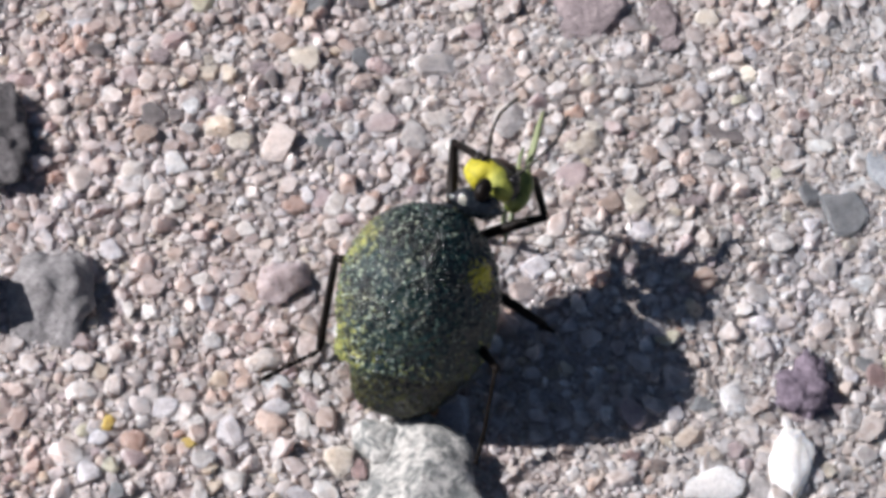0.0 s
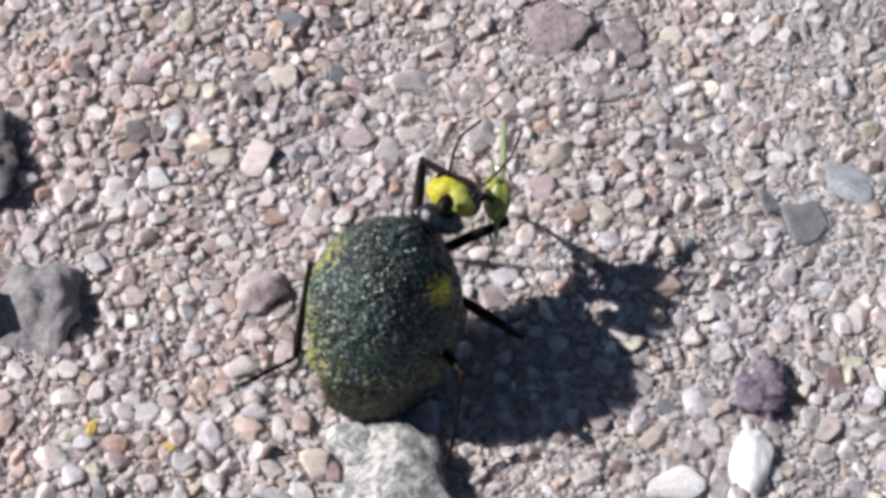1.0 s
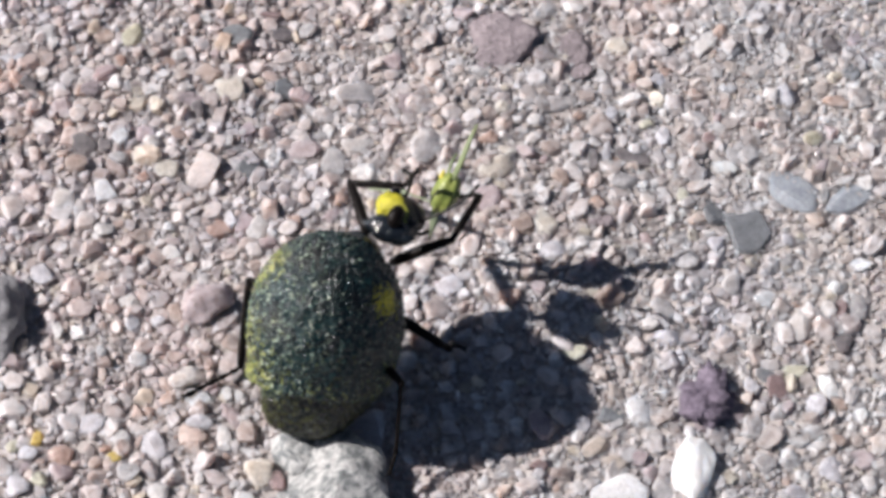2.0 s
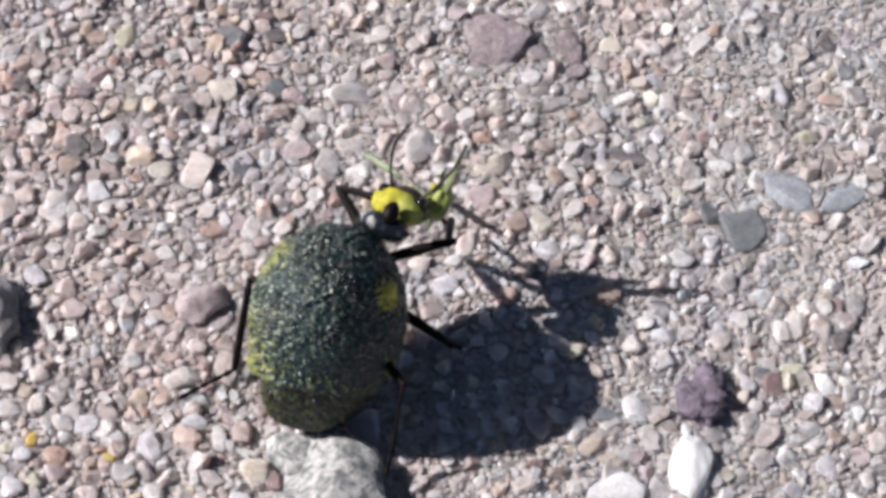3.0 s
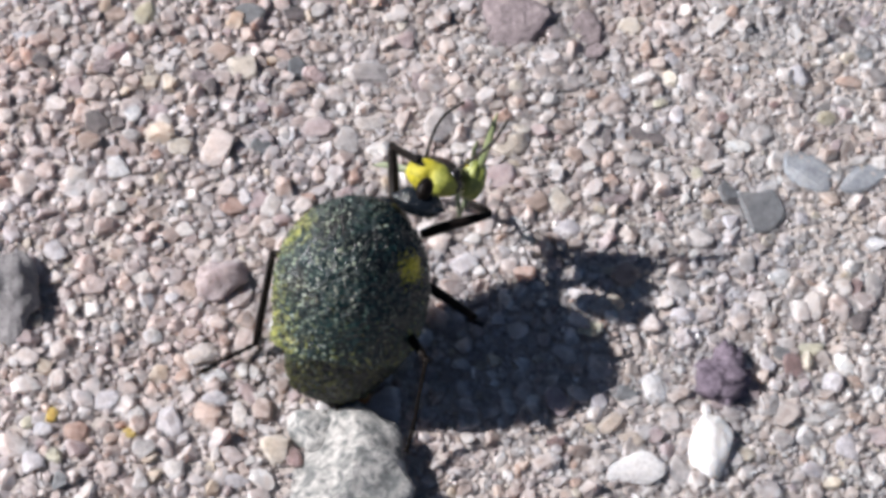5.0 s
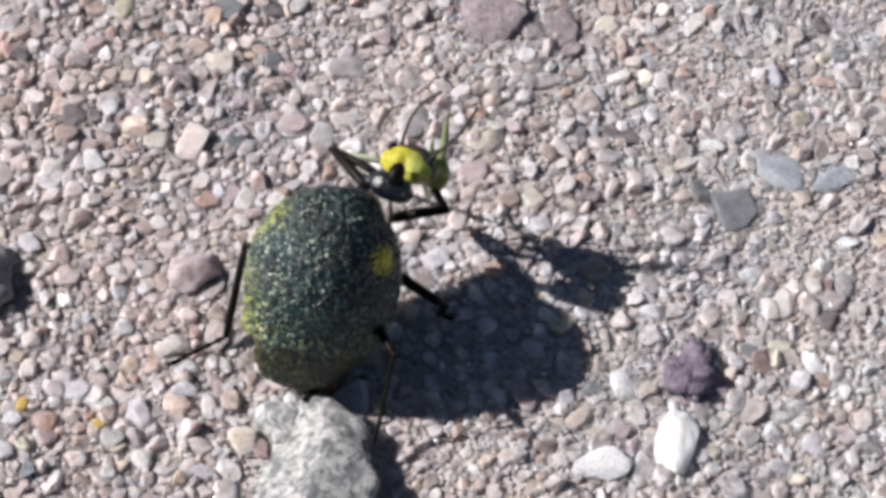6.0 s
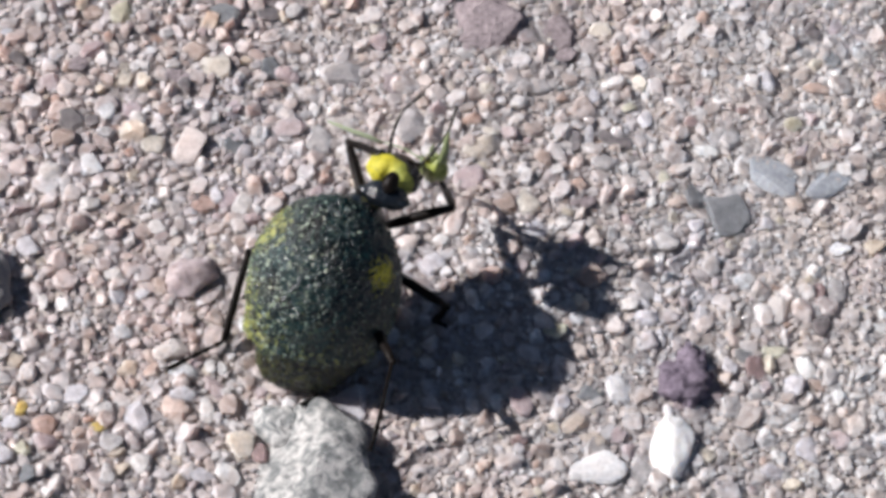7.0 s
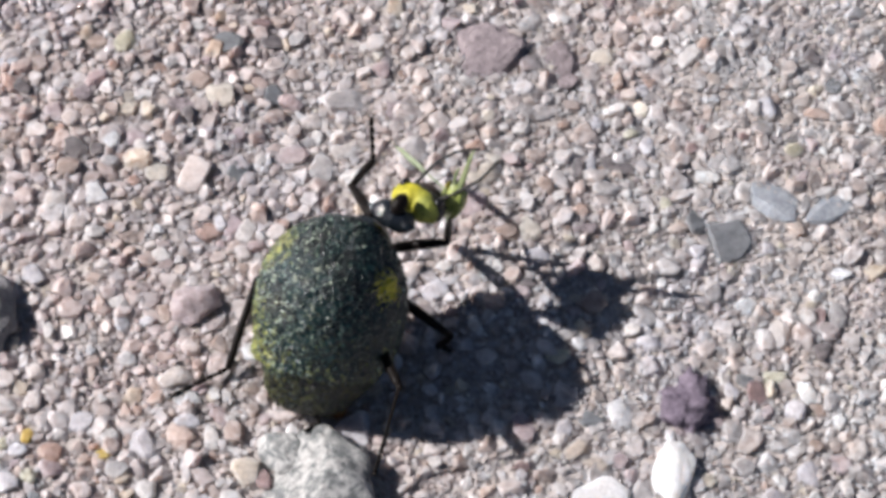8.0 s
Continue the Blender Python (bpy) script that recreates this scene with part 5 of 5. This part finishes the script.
    walk(limb["middle_tibia_l"], [
        (0.0, pose(-0.00445, 0.00173, 0.00327, -24.2, 1.8, 174.0)),
        (0.5, pose(-0.00440, 0.00193, 0.00337, -26.1, -0.2, 176.0)),
        (1.0, pose(-0.00444, 0.00190, 0.00324, -12.1, -2.5, 176.5)),
        (1.5, pose(-0.00446, 0.00179, 0.00324, -17.0, -0.3, 177.0)),
        (2.0, pose(-0.00436, 0.00201, 0.00344, -30.7, 1.4, 176.8)),
        (3.5, pose(-0.00449, 0.00146, 0.00315, -21.8, 2.6, 173.6)),
        (4.0, pose(-0.00448, 0.00156, 0.00319, -22.7, 2.1, 174.3)),
        (5.5, pose(-0.00449, 0.00142, 0.00313, -19.3, 1.4, 174.5)),
        (6.0, pose(-0.00446, 0.00110, 0.00302, -18.5, 4.4, 174.9)),
        (6.5, pose(-0.00443, 0.00103, 0.00308, -6.6, 3.4, 175.9)),
        (7.0, pose(-0.00442, 0.00097, 0.00307, -6.1, 4.6, 174.5)),
        (7.5, pose(-0.00449, 0.00142, 0.00313, -26.6, 1.5, 171.0)),
        (8.0, pose(-0.00440, 0.00088, 0.00301, -9.2, 2.8, 170.7)),
    ])
    walk(limb["middle_tarsus_l"], [
        (0.0, pose(-0.00485, -0.00268, 0.00128, 10.3, 17.1, 128.6)),
        (0.5, pose(-0.00471, -0.00242, 0.00123, 11.0, 16.1, 128.9)),
        (1.0, pose(-0.00478, -0.00283, 0.00223, 15.9, 17.6, 131.0)),
        (1.5, pose(-0.00470, -0.00285, 0.00182, 12.8, 17.6, 130.6)),
        (2.0, pose(-0.00453, -0.00216, 0.00096, 8.9, 16.8, 128.2)),
        (3.5, pose(-0.00491, -0.00303, 0.00135, 10.7, 16.9, 131.2)),
        (4.0, pose(-0.00485, -0.00291, 0.00132, 10.9, 17.1, 131.0)),
        (5.5, pose(-0.00489, -0.00315, 0.00152, 11.3, 17.0, 130.3)),
        (6.0, pose(-0.00475, -0.00349, 0.00148, 10.5, 19.5, 131.8)),
        (6.5, pose(-0.00474, -0.00379, 0.00252, 15.3, 22.7, 133.7)),
        (7.0, pose(-0.00484, -0.00384, 0.00255, 15.8, 23.1, 134.5)),
        (7.5, pose(-0.00511, -0.00288, 0.00096, 7.2, 13.2, 125.6)),
        (8.0, pose(-0.00514, -0.00386, 0.00224, 13.3, 17.3, 132.6)),
    ])
    walk(limb["middle_femur_r"], [
        (0.0, pose(0.00220, 0.00160, 0.00250, -6.6, -20.7, -111.4)),
        (0.5, pose(0.00220, 0.00160, 0.00250, -8.5, -20.8, -111.2)),
        (1.0, pose(0.00220, 0.00160, 0.00250, -6.1, -25.6, -110.7)),
        (1.5, pose(0.00220, 0.00160, 0.00250, -3.9, -22.9, -111.0)),
        (2.0, pose(0.00220, 0.00160, 0.00250, -5.9, -19.4, -111.7)),
        (3.5, pose(0.00220, 0.00160, 0.00250, -6.5, -20.6, -111.4)),
        (4.0, pose(0.00220, 0.00160, 0.00250, -6.7, -20.9, -111.4)),
        (5.5, pose(0.00220, 0.00160, 0.00250, -7.1, -21.3, -111.5)),
        (6.0, pose(0.00220, 0.00160, 0.00250, -4.3, -21.9, -110.4)),
        (6.5, pose(0.00220, 0.00160, 0.00250, -4.5, -27.8, -107.6)),
        (7.0, pose(0.00220, 0.00160, 0.00250, -4.5, -28.3, -107.5)),
        (7.5, pose(0.00220, 0.00160, 0.00250, -11.2, -16.0, -114.0)),
        (8.0, pose(0.00220, 0.00160, 0.00250, -7.4, -22.8, -111.8)),
    ])
    walk(limb["middle_tibia_r"], [
        (0.0, pose(0.00606, -0.00010, 0.00204, -84.4, 5.6, 12.5)),
        (0.5, pose(0.00603, -0.00012, 0.00191, -77.9, 2.5, 2.1)),
        (1.0, pose(0.00608, -0.00007, 0.00209, -90.4, -9.2, -173.6)),
        (1.5, pose(0.00611, -0.00002, 0.00223, -86.4, 6.2, 10.4)),
        (2.0, pose(0.00607, -0.00009, 0.00209, -73.3, -1.3, -2.8)),
        (3.5, pose(0.00606, -0.00009, 0.00205, -79.4, 8.3, 21.2)),
        (4.0, pose(0.00606, -0.00010, 0.00204, -79.2, 6.8, 16.4)),
        (5.5, pose(0.00604, -0.00012, 0.00201, -89.7, -10.1, -174.3)),
        (6.0, pose(0.00612, 0.00002, 0.00221, -84.4, -10.7, -174.0)),
        (6.5, pose(0.00618, 0.00017, 0.00221, -62.7, -17.9, -178.1)),
        (7.0, pose(0.00618, 0.00018, 0.00221, -63.9, -21.6, 179.8)),
        (7.5, pose(0.00591, -0.00030, 0.00171, -86.8, -7.8, -176.6)),
        (8.0, pose(0.00603, -0.00016, 0.00200, -76.3, -24.4, -179.0)),
    ])
    walk(limb["middle_tarsus_r"], [
        (0.0, pose(0.00584, 0.00005, 0.00015, -2.1, -21.4, -103.9)),
        (0.5, pose(0.00593, 0.00027, 0.00005, -3.4, -21.3, -103.4)),
        (1.0, pose(0.00577, -0.00009, 0.00021, -5.2, -26.1, -102.1)),
        (1.5, pose(0.00589, 0.00006, 0.00034, -3.2, -23.6, -102.3)),
        (2.0, pose(0.00613, 0.00045, 0.00026, -1.5, -20.2, -104.2)),
        (3.5, pose(0.00568, 0.00014, 0.00019, -2.4, -21.6, -101.4)),
        (4.0, pose(0.00574, 0.00018, 0.00017, -2.5, -21.9, -101.7)),
        (5.5, pose(0.00571, -0.00016, 0.00013, -2.8, -22.1, -102.4)),
        (6.0, pose(0.00579, -0.00021, 0.00034, -0.1, -23.1, -101.6)),
        (6.5, pose(0.00569, -0.00072, 0.00059, -0.2, -28.5, -101.3)),
        (7.0, pose(0.00555, -0.00066, 0.00061, -0.0, -29.1, -100.8)),
        (7.5, pose(0.00565, -0.00042, -0.00018, -3.3, -16.7, -105.7)),
        (8.0, pose(0.00527, -0.00062, 0.00031, -3.7, -23.8, -100.2)),
    ])
    walk(limb["hind_femur_r"], [
        (0.0, pose(0.00197, -0.00056, 0.00375, 37.8, -12.9, -146.8)),
        (0.5, pose(0.00183, -0.00045, 0.00364, 36.4, -14.3, -144.1)),
        (1.0, pose(0.00216, -0.00076, 0.00395, 42.6, -18.4, -145.9)),
        (1.5, pose(0.00216, -0.00077, 0.00396, 41.2, -15.4, -145.2)),
        (2.0, pose(0.00180, -0.00043, 0.00359, 38.0, -12.9, -142.3)),
        (3.5, pose(0.00208, -0.00067, 0.00387, 36.9, -13.0, -145.2)),
        (4.0, pose(0.00202, -0.00062, 0.00381, 37.5, -13.3, -145.3)),
        (5.5, pose(0.00220, -0.00080, 0.00400, 36.5, -13.0, -148.1)),
        (6.0, pose(0.00230, -0.00091, 0.00412, 40.1, -11.5, -148.0)),
        (6.5, pose(0.00254, -0.00116, 0.00454, 49.7, -13.6, -152.3)),
        (7.0, pose(0.00253, -0.00113, 0.00453, 50.6, -14.0, -151.7)),
        (7.5, pose(0.00228, -0.00094, 0.00408, 26.4, -9.1, -152.8)),
        (8.0, pose(0.00249, -0.00116, 0.00437, 39.5, -13.0, -151.5)),
    ])
    walk(limb["hind_tibia_r"], [
        (0.0, pose(0.00421, -0.00295, 0.00619, -33.2, 2.0, 173.3)),
        (0.5, pose(0.00425, -0.00276, 0.00599, -34.1, -0.9, 177.8)),
        (1.0, pose(0.00457, -0.00277, 0.00658, -29.7, -1.9, 175.3)),
        (1.5, pose(0.00450, -0.00288, 0.00655, -32.2, 0.4, 175.4)),
        (2.0, pose(0.00421, -0.00264, 0.00605, -35.3, 0.2, -180.0)),
        (3.5, pose(0.00439, -0.00304, 0.00627, -34.1, 3.3, 171.8)),
        (4.0, pose(0.00433, -0.00295, 0.00623, -33.9, 2.3, 173.9)),
        (5.5, pose(0.00440, -0.00330, 0.00637, -33.7, 2.6, 171.5)),
        (6.0, pose(0.00440, -0.00328, 0.00670, -33.0, 5.3, 172.5)),
        (6.5, pose(0.00441, -0.00316, 0.00757, -28.8, 3.9, 175.1)),
        (7.0, pose(0.00443, -0.00306, 0.00760, -28.2, 5.6, 172.7)),
        (7.5, pose(0.00421, -0.00406, 0.00588, -39.0, 3.4, 164.6)),
        (8.0, pose(0.00451, -0.00365, 0.00690, -32.5, 4.3, 167.3)),
    ])
    walk(limb["hind_tarsus_r"], [
        (0.0, pose(0.00390, -0.00627, 0.00402, 15.7, 2.4, 172.4)),
        (0.5, pose(0.00409, -0.00605, 0.00377, 15.4, 1.2, 172.5)),
        (1.0, pose(0.00422, -0.00620, 0.00461, 20.0, -0.9, 173.1)),
        (1.5, pose(0.00425, -0.00624, 0.00444, 17.7, 1.1, 173.7)),
        (2.0, pose(0.00422, -0.00588, 0.00375, 14.5, 3.1, 172.3)),
        (3.5, pose(0.00405, -0.00632, 0.00404, 15.8, 2.1, 174.9)),
        (4.0, pose(0.00407, -0.00624, 0.00402, 16.1, 2.0, 174.5)),
        (5.5, pose(0.00401, -0.00659, 0.00417, 16.2, 1.7, 173.8)),
        (6.0, pose(0.00417, -0.00661, 0.00455, 17.5, 4.0, 175.6)),
        (6.5, pose(0.00424, -0.00664, 0.00566, 22.9, 3.3, 176.2)),
        (7.0, pose(0.00417, -0.00656, 0.00573, 23.5, 3.3, 176.8)),
        (7.5, pose(0.00354, -0.00708, 0.00338, 10.8, 1.8, 170.1)),
        (8.0, pose(0.00393, -0.00696, 0.00477, 17.8, 0.7, 175.6)),
    ])
    walk(limb["hind_femur_l"], [
        (0.0, pose(-0.00150, -0.00160, 0.00200, 32.2, -5.6, -167.4)),
        (0.5, pose(-0.00150, -0.00160, 0.00200, 30.0, -7.1, -166.1)),
        (1.0, pose(-0.00150, -0.00160, 0.00200, 34.5, -7.4, -173.1)),
        (1.5, pose(-0.00150, -0.00160, 0.00200, 33.2, -6.1, -169.5)),
        (2.0, pose(-0.00150, -0.00160, 0.00200, 28.2, -6.0, -163.3)),
        (3.5, pose(-0.00150, -0.00160, 0.00200, 31.4, -5.3, -166.6)),
        (4.0, pose(-0.00150, -0.00160, 0.00200, 31.3, -5.6, -166.6)),
        (5.5, pose(-0.00150, -0.00160, 0.00200, 31.6, -6.1, -167.1)),
        (6.0, pose(-0.00150, -0.00160, 0.00200, 30.4, -4.4, -165.2)),
        (6.5, pose(-0.00150, -0.00160, 0.00200, 30.8, -6.8, -165.6)),
        (7.0, pose(-0.00150, -0.00160, 0.00200, 31.5, -5.8, -167.1)),
        (7.5, pose(-0.00150, -0.00160, 0.00200, 25.1, -5.8, -164.7)),
        (8.0, pose(-0.00150, -0.00160, 0.00200, 31.6, -6.8, -167.5)),
    ])
    walk(limb["hind_tibia_l"], [
        (0.0, pose(-0.00068, -0.00444, 0.00385, -47.5, -21.9, -95.1)),
        (0.5, pose(-0.00056, -0.00448, 0.00373, -50.0, -21.0, -80.3)),
        (1.0, pose(-0.00090, -0.00442, 0.00396, -21.0, -26.1, -102.0)),
        (1.5, pose(-0.00077, -0.00443, 0.00390, -28.6, -23.7, -100.4)),
        (2.0, pose(-0.00045, -0.00450, 0.00364, -50.4, -19.7, -70.0)),
        (3.5, pose(-0.00065, -0.00446, 0.00381, -43.6, -21.6, -101.5)),
        (4.0, pose(-0.00064, -0.00446, 0.00381, -44.7, -22.2, -95.7)),
        (5.5, pose(-0.00065, -0.00446, 0.00382, -36.6, -21.1, -113.2)),
        (6.0, pose(-0.00060, -0.00447, 0.00376, -25.1, -19.9, -120.6)),
        (6.5, pose(-0.00055, -0.00445, 0.00377, 14.0, -19.6, -138.2)),
        (7.0, pose(-0.00065, -0.00446, 0.00382, 14.3, -20.2, -137.3)),
        (7.5, pose(-0.00052, -0.00461, 0.00347, -52.8, -14.3, -127.9)),
        (8.0, pose(-0.00065, -0.00446, 0.00382, -11.0, -16.2, -142.2)),
    ])
    walk(limb["hind_tarsus_l"], [
        (0.0, pose(0.00046, -0.00503, 0.00265, 35.2, 12.3, 145.6)),
        (0.5, pose(0.00063, -0.00477, 0.00248, 35.5, 11.1, 145.7)),
        (1.0, pose(0.00064, -0.00503, 0.00340, 40.6, 11.3, 147.3)),
        (1.5, pose(0.00069, -0.00504, 0.00313, 37.6, 12.1, 147.3)),
        (2.0, pose(0.00075, -0.00454, 0.00237, 33.7, 12.4, 145.2)),
        (3.5, pose(0.00051, -0.00515, 0.00269, 35.4, 12.1, 148.1)),
        (4.0, pose(0.00055, -0.00505, 0.00267, 35.7, 12.2, 147.8)),
        (5.5, pose(0.00049, -0.00536, 0.00284, 36.0, 12.0, 147.1)),
        (6.0, pose(0.00064, -0.00550, 0.00306, 36.1, 14.6, 148.9)),
        (6.5, pose(0.00069, -0.00563, 0.00417, 41.5, 16.3, 150.5)),
        (7.0, pose(0.00061, -0.00560, 0.00422, 42.0, 16.6, 151.3)),
        (7.5, pose(0.00010, -0.00553, 0.00212, 31.1, 9.5, 142.6)),
        (8.0, pose(0.00033, -0.00587, 0.00349, 38.0, 11.7, 149.2)),
    ])


motions()
